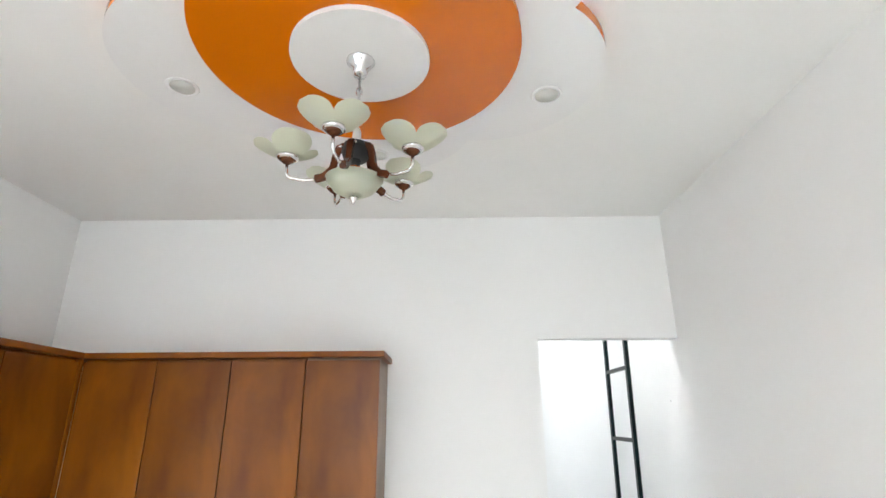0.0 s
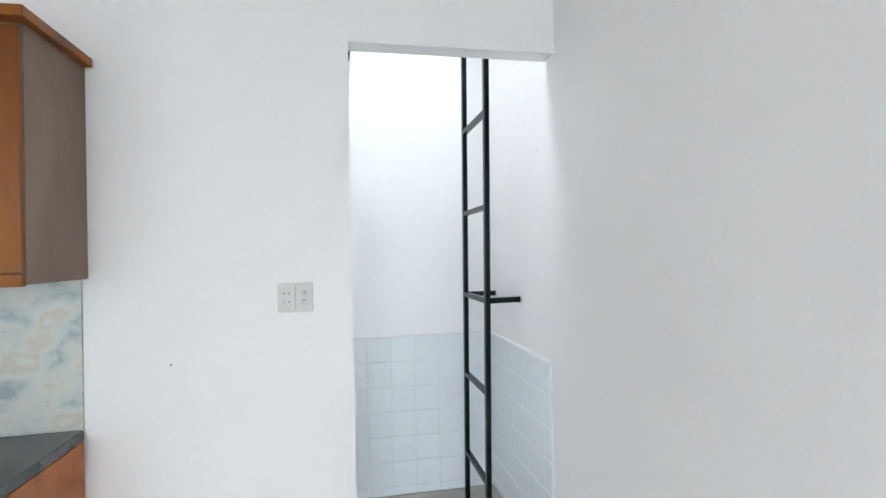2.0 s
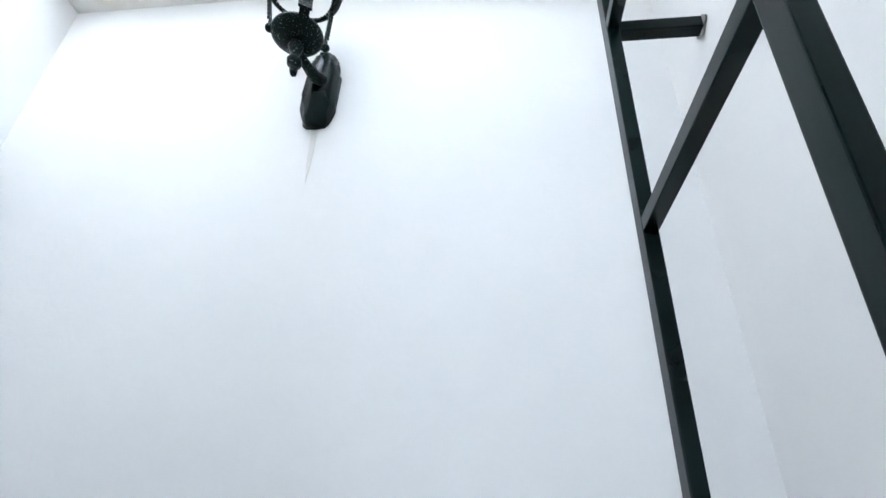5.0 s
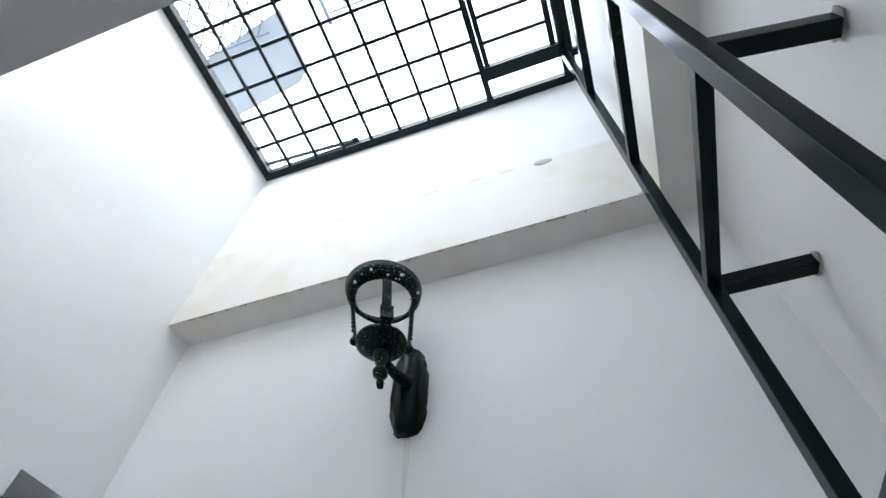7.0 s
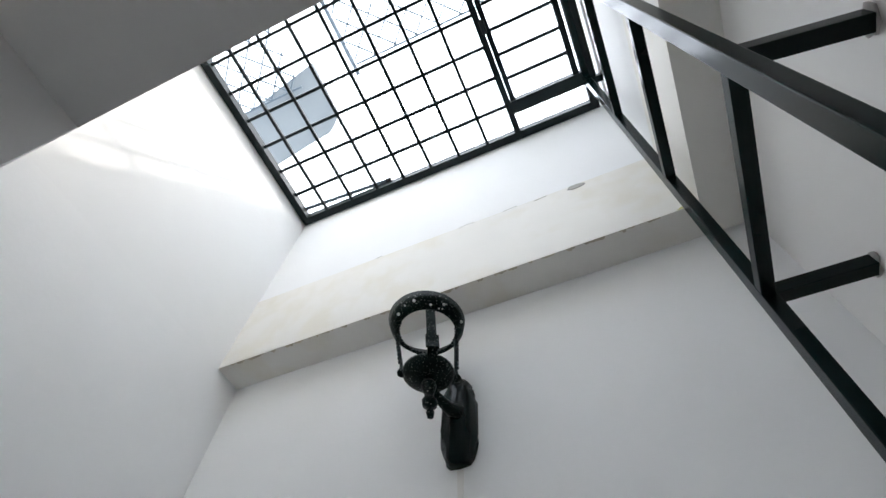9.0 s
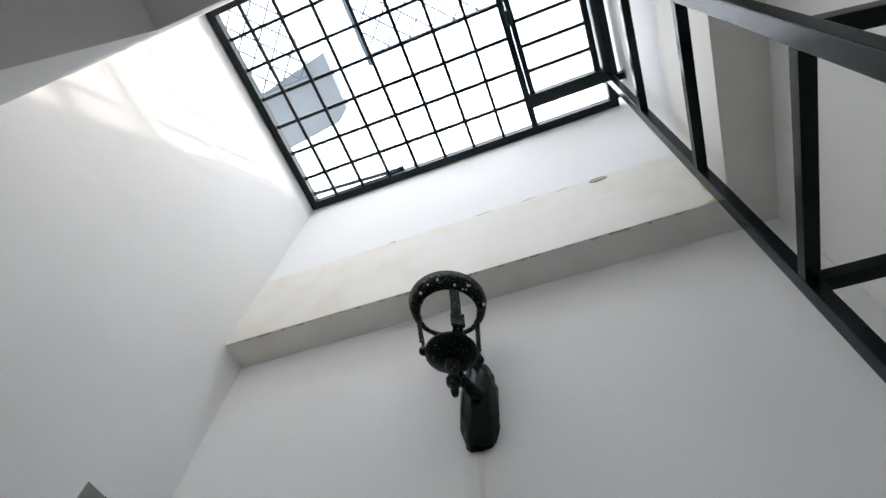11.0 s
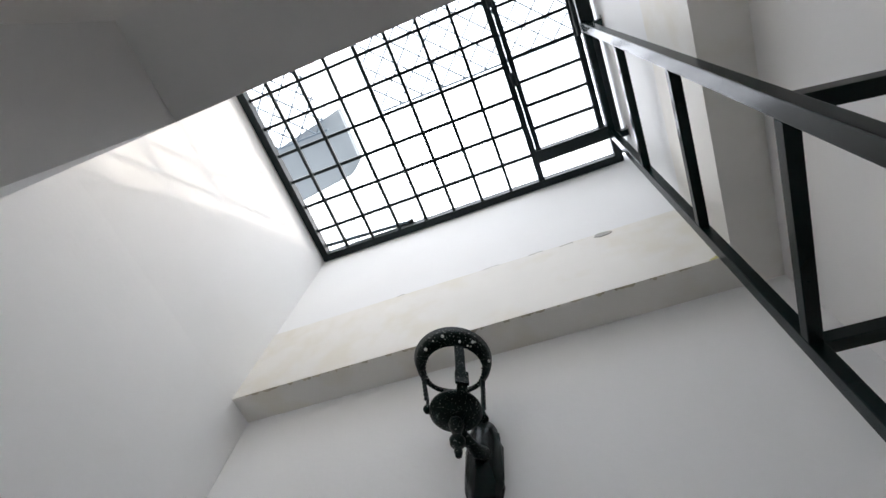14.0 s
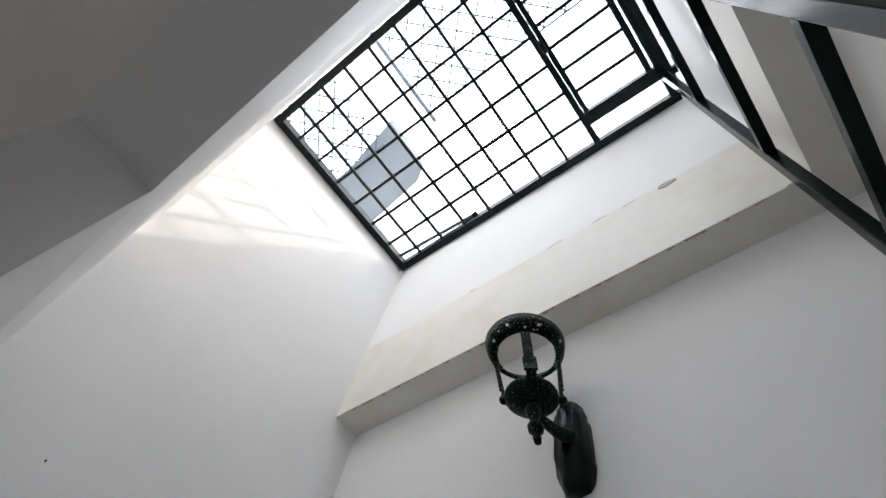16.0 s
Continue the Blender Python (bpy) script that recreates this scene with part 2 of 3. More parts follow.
def part(name, bm, mat, parent=None, label="", smooth=False):
    ob = new(name, mesh_of(name, bm, mat, smooth))
    if parent:
        ob.parent = parent
    if label:
        ob["label"] = label
    return ob


def structure(name, bm, mat, label, category):
    return tagged(part(name, bm, mat), label, category, kind="structure")


def thing(name, label, category, at=(0, 0, 0), group=""):
    e = new(name)
    e.empty_display_size = 0.05
    e.location = at
    return tagged(e, label, category, group)


# ---- plan, in metres ----
W = 0.735          # width of the doorway to the light well
H = 2.14           # height of the doorway
T = 0.08           # thickness of the wall between
CEIL = 2.83        # kitchen ceiling
LEFT = -3.30       # kitchen's left wall
FRONT = -5.2       # kitchen's front wall
YB = 0.885         # back wall of the well
XL = -1.485         # left wall of the well
ZB = 2.85          # underside of the ring beam
YF = 0.792        # face of the beam at the back
XF = -0.106        # face of the beam at the right
ZG = 3.725          # skylight grille
TOP = 3.79
ZJ = 3.166          # joint between the beam and the upstand over it
DOOR_Y, DOOR_Z = 0.690, 2.345   # side doorway in the well's left wall

# ---- structure ----
SHAFT = -0.068      # where the shaft's near face ends under the grille
bm = boxed(LEFT - 0.12, 0, -0.1, -W, T, H)
box(bm, LEFT - 0.12, 0, H, XL - 0.12, T, TOP)
structure("wall_north", bm, PAINT, "white painted wall with an open doorway to the light well", "wall")
# header above the doorway, whose shaft side leans back towards the skylight
prof = [(0, H), (T, H), (T - 0.018, 2.40), (SHAFT, TOP), (SHAFT - 0.12, TOP), (SHAFT - 0.12, CEIL + 0.13), (0, CEIL + 0.13)]
bm = prism(prof, XL - 0.12, 0)
bmesh.ops.transform(bm, matrix=Matrix(((0, 0, 1, 0), (1, 0, 0, 0), (0, 1, 0, 0), (0, 0, 0, 1))), verts=bm.verts)
bmesh.ops.recalc_face_normals(bm, faces=bm.faces)
structure("wall_header", bm, PAINT, "white painted wall above the doorway and along the shaft", "wall")
structure("wall_east", boxed(0, FRONT, -0.1, 0.12, YB + 0.12, TOP), PAINT, "long plain white painted wall", "wall")
# added out of view: keeps low eastern sky light off the shaft's left wall
structure("sky_blocker_east", boxed(0.002, FRONT, TOP, 0.12, YB + 0.12, 4.75), STONE, "plain grey unseen block above the long wall, added to cut low sky light", "wall")
# the opening in this wall is added, out of view, to admit sky light
bm = boxed(LEFT - 0.12, -3.1, -0.1, LEFT, 0, TOP)
box(bm, LEFT - 0.12, FRONT, -0.1, LEFT, -3.7, TOP)
box(bm, LEFT - 0.12, -3.7, 2.30, LEFT, -3.1, TOP)
box(bm, LEFT - 0.12, -3.7, -0.1, LEFT, -3.1, 0.9)
structure("wall_west", bm, PAINT, "plain white kitchen wall with cabinets and an unseen opening added for light", "wall")
bm = boxed(LEFT - 0.12, FRONT - 0.15, -0.1, -2.55, FRONT, TOP)
box(bm, -0.7, FRONT - 0.15, -0.1, 0.12, FRONT, TOP)
box(bm, -2.55, FRONT - 0.15, 2.45, -0.7, FRONT, TOP)
box(bm, -2.55, FRONT - 0.15, -0.1, -0.7, FRONT, 0.7)
structure("wall_south", bm, PAINT, "white front wall with a wide window opening", "wall")
structure("ceiling", boxed(LEFT - 0.03, FRONT - 0.03, CEIL, 0.02, 0.02, CEIL + 0.15), CEILING, "flat white kitchen ceiling", "ceiling")
structure("floor", boxed(LEFT, FRONT, -0.1, 0, 0, 0), KFLOOR, "cream tiled kitchen floor", "floor")
structure("well_wall_back", boxed(XL - 0.12, YB, -0.1, 0, YB + 0.12, TOP), PAINT_WELL, "white painted back wall of the light well", "wall")
bm = boxed(XL - 0.12, 0.003, -0.1, XL, DOOR_Y, DOOR_Z)
box(bm, XL - 0.12, 0.003, DOOR_Z, XL, YB, ZB)
lean = prism([(XL - 0.12, ZB), (XL, ZB), (XL + 0.040, TOP), (XL - 0.12, TOP)], 0, 1)
bmesh.ops.transform(lean, matrix=Matrix(((1, 0, 0, 0), (0, 0, YB - SHAFT - 0.002, SHAFT + 0.001), (0, 1, 0, 0), (0, 0, 0, 1))), verts=lean.verts)
for v in lean.verts:
    if v.co.z < CEIL + 0.1 and v.co.y < T:
        v.co.y = 0.002
bmesh.ops.recalc_face_normals(lean, faces=lean.faces)
structure("well_wall_left_upper", lean, PAINT_WELL, "white painted upper side wall of the skylight shaft", "wall")
structure("well_wall_left", bm, PAINT_WELL, "white painted side wall of the light well above a dark doorway", "wall")
structure("beam_back", boxed(XL, YF, ZB, 0, YB, ZJ), PAINT_BEAM, "cream-stained concrete beam above the back wall", "beam")
structure("beam_right", boxed(XF, SHAFT + 0.02, ZB, 0, YF, ZJ), PAINT_BEAM, "cream-stained concrete beam with damp marks above the ladder wall", "beam")
structure("upstand_back", boxed(XL, YF + 0.003, ZJ, 0, YB, TOP - 0.01), PAINT_WELL, "white painted upstand between the beam and the grille", "wall")
structure("upstand_right", boxed(XF + 0.003, SHAFT + 0.01, ZJ, 0, YF + 0.003, TOP - 0.01), PAINT_WELL, "white painted upstand above the ladder wall", "wall")
bm = boxed(XL, T, -0.1, 0, YB, 0.12)
box(bm, -W, 0.001, -0.1, 0, T, 0.122)
structure("well_floor", bm, FLOOR, "grey tiled floor of the light well", "floor")
# room behind the side doorway; dark grey walls stand in for its shade
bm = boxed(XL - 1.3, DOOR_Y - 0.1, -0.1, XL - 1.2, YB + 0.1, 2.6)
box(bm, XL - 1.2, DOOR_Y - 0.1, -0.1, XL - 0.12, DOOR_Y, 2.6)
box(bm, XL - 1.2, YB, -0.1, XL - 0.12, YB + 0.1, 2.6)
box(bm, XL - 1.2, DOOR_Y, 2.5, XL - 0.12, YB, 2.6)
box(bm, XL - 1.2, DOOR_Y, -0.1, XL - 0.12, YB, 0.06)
structure("side_room", bm, ROOM_SHADE, "room beyond the side doorway, its dimness painted in as dark grey", "room")

# ---- light well: ladder ----
RX, RN, RF = -0.158, 0.334, 0.722   # plane of the ladder, near and far rail
Z0, DZ = 0.814, 0.403              # a rung's height and the spacing
ladder = thing("steel_ladder", "dark green painted steel wall ladder with flat rungs and wall brackets", "ladder", (RX, RN, 0.12))


def at_local(bm, parent):
    bmesh.ops.translate(bm, vec=-Vector(parent.location), verts=bm.verts)
    return bm


def moved(bm, v):
    bmesh.ops.translate(bm, vec=v, verts=bm.verts)
    return bm


for y in (RN, RF):
    part("rail", at_local(boxed(RX - 0.011, y - 0.0155, 0.122, RX + 0.011, y + 0.0155, 3.698, bevel=0.002), ladder), LADDER, ladder)
for k in range(-1, 8):
    z = Z0 + DZ * k + 0.012 * max(0, k - 4)
    part("rung", at_local(boxed(RX - 0.011, RN + 0.0155, z - 0.011, RX + 0.011, RF - 0.0155, z + 0.011, bevel=0.0015), ladder), LADDER, ladder)
for z in (Z0 + DZ, Z0 + 4 * DZ, Z0 + 7 * DZ):
    for y in (RN, RF):
        end = -0.004 if z < ZB else XF - 0.004
        bracket = part("bracket", at_local(boxed(RX + 0.011, y - 0.012, z - 0.012, end, y + 0.012, z + 0.012, bevel=0.0015), ladder), LADDER, ladder)
        rnd = random.Random(int(z * 100 + y * 1000))
        ring = [(0.015 * (0.7 + 0.6 * rnd.random()) * math.cos(a * math.pi / 7), 0.021 * (0.7 + 0.6 * rnd.random()) * math.sin(a * math.pi / 7)) for a in range(14)]
        bm = prism(ring, 0, 0.003)
        bmesh.ops.rotate(bm, verts=bm.verts, cent=(0, 0, 0), matrix=Matrix.Rotation(radians(90), 3, "Y"))
        bmesh.ops.translate(bm, vec=(end - 0.001, y, z), verts=bm.verts)
        part("mortar_patch", at_local(bm, ladder), MORTAR, bracket, "rough pale mortar round the bracket's foot")

# the near brackets run slightly askew to the wall
for o in ladder.children_recursive:
    if o.name.startswith(("bracket", "mortar")):
        for v in o.data.vertices:
            if v.co.x > 0.09 and v.co.y < 0.2:
                v.co.y += 0.018
# the ladder leans slightly along the wall
for o in ladder.children_recursive:
    for v in o.data.vertices:
        v.co.y -= 0.05 * (v.co.z + ladder.location.z - 2.45)

# ---- light well: skylight grille ----
GX0, GX1, GY0, GY1 = -1.443, -0.134, -0.045, YF - 0.001
LEAF = -0.452
grille = thing("skylight_grille", "dark painted steel security grille with a hinged hatch", "grille", (GX0, GY0, ZG))
FR = 0.03


def bar(name, x0, y0, x1, y1, z0=-0.007, z1=0.007, label="", parent=None):
    return part(name, at_local(boxed(x0, y0, ZG + z0, x1, y1, ZG + z1), grille), GRILLE, parent or grille, label)


bar("frame_rail", GX0, GY0, GX1, GY0 + FR, -0.02, 0.02)
bar("frame_rail", GX0, GY1 - FR, GX1, GY1, -0.02, 0.02)
bar("frame_stile", GX0, GY0 + FR, GX0 + FR, GY1 - FR, -0.02, 0.02)
bar("frame_stile", GX1 - FR, GY0 + FR, GX1 + 0.016, GY1 - FR, -0.02, 0.02)
cols = [-1.316 + 0.1228 * i for i in range(7)]
for x in cols:
    bar("grille_bar", x - 0.006, GY0 + FR, x + 0.006, GY1 - FR, -0.018, -0.006)
rows = [0.074 + 0.1160 * i for i in range(6)]
for y in rows:
    bar("grille_bar", GX0 + FR, y - 0.006, LEAF - 0.012, y + 0.006, -0.006, 0.006)
bar("hatch_post", LEAF - 0.012, GY0 + FR, LEAF + 0.012, GY1 - FR, -0.018, 0.018)
hatch = bar("hatch_stile", LEAF + 0.014, GY0 + FR, LEAF + 0.034, 0.640, -0.016, 0.012, "hinged hatch of the grille")
bar("hatch_stile", GX1 - FR - 0.03, GY0 + FR, GX1 - FR - 0.008, 0.640, -0.016, 0.012)
bar("hatch_rail", LEAF + 0.012, 0.641, GX1 - FR, 0.690, -0.02, 0.02)
for i in range(6):
    y = 0.105 + i * 0.0905
    bar("hatch_bar", LEAF + 0.034, y - 0.006, GX1 - FR - 0.03, y + 0.006)
for y in (GY0 + 0.12, GY0 + 0.40):
    bm = tube([(LEAF + 0.013, y - 0.025, ZG - 0.02), (LEAF + 0.013, y + 0.025, ZG - 0.02)], 0.010, 10)
    part("hinge", at_local(bm, grille), GRILLE, grille, smooth=True)
bm = tube([(GX1 - 0.045, GY0 + 0.22, ZG - 0.03), (GX1 - 0.045, GY0 + 0.34, ZG - 0.03)], 0.009, 10)
part("bolt", at_local(bm, grille), GRILLE, grille, smooth=True)

# ---- kitchen: wall cabinets ----
CT, CB, CD = 2.012, 1.372, 0.33     # top, bottom, depth of the wall cabinets
seams = [-1.52 - 0.341 * i for i in range(5)]


def wall_cabinet(x0, x1, end=False):
    c = thing("wall_cabinet", "red-brown veneered kitchen wall cabinet with a plain flat door", "cabinet", (x0, -CD, CB), "wall cabinets over the sink")
    part("body", at_local(boxed(x0 + 0.002, -CD + 0.02, CB, x1 - 0.002, -0.002, CT, bevel=0.001), c), WOOD_SIDE if end else WOOD, c, "dull brown side panel" if end else "")
    part("door", at_local(boxed(x0 + 0.0025, -CD, CB + 0.03, x1 - 0.0025, -CD + 0.018, CT - 0.012, bevel=0.002), c), WOOD, c)
    part("bottom_rail", at_local(boxed(x0 + 0.001, -CD - 0.002, CB - 0.004, x1 - 0.001, -CD + 0.018, CB + 0.027, bevel=0.002), c), WOOD, c)
    return c


for a, b in zip(seams[1:], seams):
    wall_cabinet(a, b, b == seams[0])
for i in range(3):
    y1 = -0.34 - 0.42 * i
    c = thing("wall_cabinet", "dark red-brown kitchen wall cabinet on the side wall", "cabinet", (LEFT + 0.41, y1 - 0.42, CB), "wall cabinets on the side wall")
    part("body", at_local(boxed(LEFT + 0.002, y1 - 0.418, CB, LEFT + 0.41 - 0.02, y1 - 0.002, CT, bevel=0.001), c), WOOD, c)
    part("door", at_local(boxed(LEFT + 0.41 - 0.018, y1 - 0.4175, CB + 0.03, LEFT + 0.41, y1 - 0.0025, CT - 0.012, bevel=0.002), c), WOOD, c)
bm = boxed(LEFT + 0.002, -CD - 0.022, CT + 0.001, seams[0] + 0.02, -0.002, CT + 0.028, bevel=0.003)
tagged(part("corner_filler", boxed(LEFT + 0.392, -0.352, CB, seams[-1] + 0.0015, -0.331, CT), WOOD), "narrow red-brown filler strip between the wall cabinets", "panel")
cornice = tagged(part("cabinet_cornice", bm, WOOD), "thin red-brown wooden cornice along the wall cabinets", "cornice")
bm = boxed(LEFT + 0.002, -1.62, CT + 0.001, LEFT + 0.41 + 0.022, -CD - 0.024, CT + 0.028, bevel=0.003)
tagged(part("cabinet_cornice", bm, WOOD), "thin dark wooden cornice along the side wall cabinets", "cornice")

# ---- kitchen: backsplash, counter, base cabinets ----
ZC, DC, XC = 0.92, 0.42, -1.535     # counter height, depth, right end
bm = boxed(LEFT, -0.010, ZC, XC - 0.004, -0.001, CB + 0.04)
structure("backsplash", bm, MARBLE, "mottled pale green and beige tiled backsplash", "tiles")
SX0, SX1, SY0, SY1 = -2.56, -1.77, -0.36, -0.03   # sink
bm = boxed(LEFT + 0.002, -DC, ZC - 0.03, SX0 + 0.03, -0.011, ZC, bevel=0.003)
box(bm, SX1 - 0.03, -DC, ZC - 0.03, XC, -0.011, ZC, bevel=0.003)
box(bm, SX0 + 0.03, -DC, ZC - 0.03, SX1 - 0.03, SY0 + 0.03, ZC)
box(bm, SX0 + 0.03, SY1 - 0.03, ZC - 0.03, SX1 - 0.03, -0.011, ZC)
tagged(part("worktop", bm, GRANITE), "dark green-black polished granite worktop", "worktop")


def base_cabinet(x0, x1):
    c = thing("base_cabinet", "orange-brown solid wood base cabinet with framed doors", "cabinet", (x0, -DC + 0.05, 0), "base cabinets under the sink")
    part("body", at_local(boxed(x0 + 0.001, -DC + 0.05, 0.08, x1 - 0.001, -0.012, ZC - 0.032), c), WOOD_BASE, c)
    part("plinth", at_local(boxed(x0 + 0.001, -DC + 0.10, 0.001, x1 - 0.001, -0.02, 0.079), c), WOOD_BASE, c)
    f = -DC + 0.05
    d = part("drawer_front", at_local(boxed(x0 + 0.004, f - 0.018, ZC - 0.17, x1 - 0.004, f - 0.001, ZC - 0.045, bevel=0.003), c), WOOD_BASE, c)
    part("panel", at_local(boxed(x0 + 0.035, f - 0.024, ZC - 0.145, x1 - 0.035, f - 0.0185, ZC - 0.07, bevel=0.002), c), WOOD_BASE, d)
    d = part("door", at_local(boxed(x0 + 0.004, f - 0.018, 0.09, x1 - 0.004, f - 0.001, ZC - 0.18, bevel=0.003), c), WOOD_BASE, c)
    part("panel", at_local(boxed(x0 + 0.06, f - 0.024, 0.15, x1 - 0.06, f - 0.0185, ZC - 0.24, bevel=0.002), c), WOOD_BASE, d)


for i in range(4):
    base_cabinet(XC - 0.015 - 0.42 * (i + 1), XC - 0.015 - 0.42 * i)
bm = boxed(XC - 0.013, -DC + 0.06, 0.002, XC - 0.001, -0.012, ZC - 0.033, bevel=0.001)
tagged(part("end_panel", bm, WOOD_BASE), "orange-brown wooden end panel of the base cabinets", "panel")


def rounded(x0, y0, x1, y1, r, n=6):
    out = []
    for cx, cy, a0 in ((x1 - r, y1 - r, 0), (x0 + r, y1 - r, 90), (x0 + r, y0 + r, 180), (x1 - r, y0 + r, 270)):
        out += [(cx + r * math.cos(radians(a0 + 90 * i / n)), cy + r * math.sin(radians(a0 + 90 * i / n))) for i in range(n + 1)]
    return out


# double-bowl steel sink: rim with two rounded basins
sink = thing("kitchen_sink", "brushed steel double-bowl sink set into the granite worktop", "sink", (SX0, SY0, ZC))
mid = (SX0 + SX1) / 2
for x0, x1 in ((SX0 + 0.03, mid - 0.012), (mid + 0.012, SX1 - 0.035)):
    outer = rounded(x0, SY0 + 0.035, x1, SY1 - 0.05, 0.10)
    bm = bmesh.new()
    levels = [(1.0, 0.006), (0.97, 0.001), (0.93, -0.02), (0.88, -0.14), (0.72, -0.155)]
    cx, cy = (x0 + x1) / 2, (SY0 + SY1 - 0.015) / 2
    rings = [[bm.verts.new((cx + (x - cx) * s, cy + (y - cy) * s, ZC + dz)) for x, y in outer] for s, dz in levels]
    n = len(outer)
    for a, b in zip(rings, rings[1:]):
        for i in range(n):
            bm.faces.new((a[i], a[(i + 1) % n], b[(i + 1) % n], b[i]))
    bm.faces.new(rings[-1])
    # flat rim round the bowl
    hx0 = SX0 if x0 < mid else mid
    hx1 = mid if x0 < mid else SX1
    rect = []
    for x, y in outer:
        dx, dy = x - cx, y - cy
        k = min(((hx1 - cx) if dx > 0 else (cx - hx0)) / max(abs(dx), 1e-6), ((SY1 - cy) if dy > 0 else (cy - SY0)) / max(abs(dy), 1e-6))
        rect.append(bm.verts.new((cx + dx * k, cy + dy * k, ZC + 0.006)))
    for i in range(n):
        bm.faces.new((rect[i], rect[(i + 1) % n], rings[0][(i + 1) % n], rings[0][i]))
    low = [bm.verts.new((v.co.x, v.co.y, ZC + 0.0005)) for v in rect]
    for i in range(n):
        bm.faces.new((low[i], low[(i + 1) % n], rect[(i + 1) % n], rect[i]))
    bmesh.ops.recalc_face_normals(bm, faces=bm.faces)
    bowl = part("bowl", at_local(bm, sink), STEEL, sink)
    bm = revolve([(0.0, 0.002), (0.03, 0.003), (0.036, 0.0)], 20)
    bmesh.ops.translate(bm, vec=(cx, cy, ZC - 0.1545), verts=bm.verts)
    part("drain", at_local(bm, sink), CHROME, bowl, smooth=True)

# tap
TX, TY = -2.165, -0.052
tap = thing("kitchen_tap", "chrome swan-neck kitchen tap with a side lever", "tap", (TX, TY, ZC + 0.006))
part("base", revolve([(0.026, 0), (0.026, 0.012), (0.018, 0.02), (0.019, 0.06), (0.014, 0.07)], 20), CHROME, tap, smooth=True)
arc = [(0, 0, 0.06), (0, 0, 0.22)] + [(0, -0.055 + 0.055 * math.cos(radians(a)), 0.22 + 0.055 * math.sin(radians(a))) for a in range(20, 181, 20)] + [(0, -0.11, 0.19)]
part("spout", tube(arc, 0.0095, 12), CHROME, tap, smooth=True)
part("lever", tube([(-0.018, 0, 0.045), (-0.04, 0, 0.045), (-0.055, -0.01, 0.075)], [0.012, 0.011, 0.006], 10), CHROME, tap, smooth=True)

# socket and switch plates
for i, (x0, kind_) in enumerate(((-0.973, "socket"), (-0.9175, "switch"))):
    label = "ivory wall plate with two twin-slot sockets" if kind_ == "socket" else "ivory wall plate with two small round switches"
    p = thing("wall_socket" if kind_ == "socket" else "light_switch", label, kind_, (x0, -0.001, 1.247))
    part("plate", boxed(0, -0.008, 0, 0.0545, 0, 0.094, bevel=0.002), PLASTIC, p)
    for zz in (0.033, 0.061):
        if kind_ == "socket":
            for xx in (0.0195, 0.0345):
                part("slot", boxed(xx - 0.0022, -0.0088, zz - 0.0018, xx + 0.0022, -0.0078, zz + 0.0018), BLACK, p)
        else:
            bm = revolve([(0.008, 0), (0.0075, 0.003), (0.0, 0.0035)], 16)
            bmesh.ops.rotate(bm, verts=bm.verts, cent=(0, 0, 0), matrix=Matrix.Rotation(radians(90), 3, "X"))
            bmesh.ops.translate(bm, vec=(0.027, -0.008, zz), verts=bm.verts)
            part("button", bm, PLASTIC, p, smooth=True)

# ---- kitchen: ceiling flower and chandelier ----
FX, FY = -1.466, -1.445
flower = thing("ceiling_flower", "layered plaster ceiling flower with white petals and orange discs", "ceiling rose", (FX, FY, CEIL))


def petals(n, r0, lobe, turn):
    """The outline of n round lobes whose centres lie r0 from the middle."""
    out = []
    for i in range(360):
        a = radians(i)
        best = 0
        for k in range(n):
            d = a - (turn + 2 * math.pi * k / n)
            s = r0 * math.sin(d)
            if abs(s) < lobe and math.cos(d) > 0:
                best = max(best, r0 * math.cos(d) + math.sqrt(lobe * lobe - s * s))
        out.append((best * math.cos(a), best * math.sin(a)))
    return out


def two_tone(outline, z0, z1, name, label):
    bm = prism(outline, z0, z1)
    for f in bm.faces:
        f.material_index = 0 if abs(f.normal.z) > 0.5 else 1
    return part(name, bm, [WHITE_GLOSS, ORANGE], flower, label)


circle = lambda r: [(r * math.cos(radians(3 * i)), r * math.sin(radians(3 * i))) for i in range(120)]
two_tone(petals(5, 0.412, 0.378, radians(93)), -0.04, -0.001, "petal_layer", "white petal layer with orange edges")
part("orange_disc", prism(circle(0.475), -0.062, -0.0405), ORANGE, flower, "glossy orange disc")
part("centre_disc", prism(circle(0.205), -0.078, -0.0625), WHITE_GLOSS, flower, "white round centre disc")
for k in range(5):
    a = radians(93) + 2 * math.pi * k / 5
    s = thing("downlight", "round white recessed downlight, switched off", "downlight", (FX + 0.64 * math.cos(a), FY + 0.64 * math.sin(a), CEIL - 0.0405), "downlights in the ceiling flower")
    part("bezel", revolve([(0.040, -0.0005), (0.040, -0.0026), (0.050, -0.003), (0.053, 0.0)], 28, None, True), WHITE_GLOSS, s, smooth=True)
    part("lens", revolve([(0.0, -0.0025), (0.039, -0.002), (0.0395, 0.0)], 24), PLASTIC, s, smooth=True)

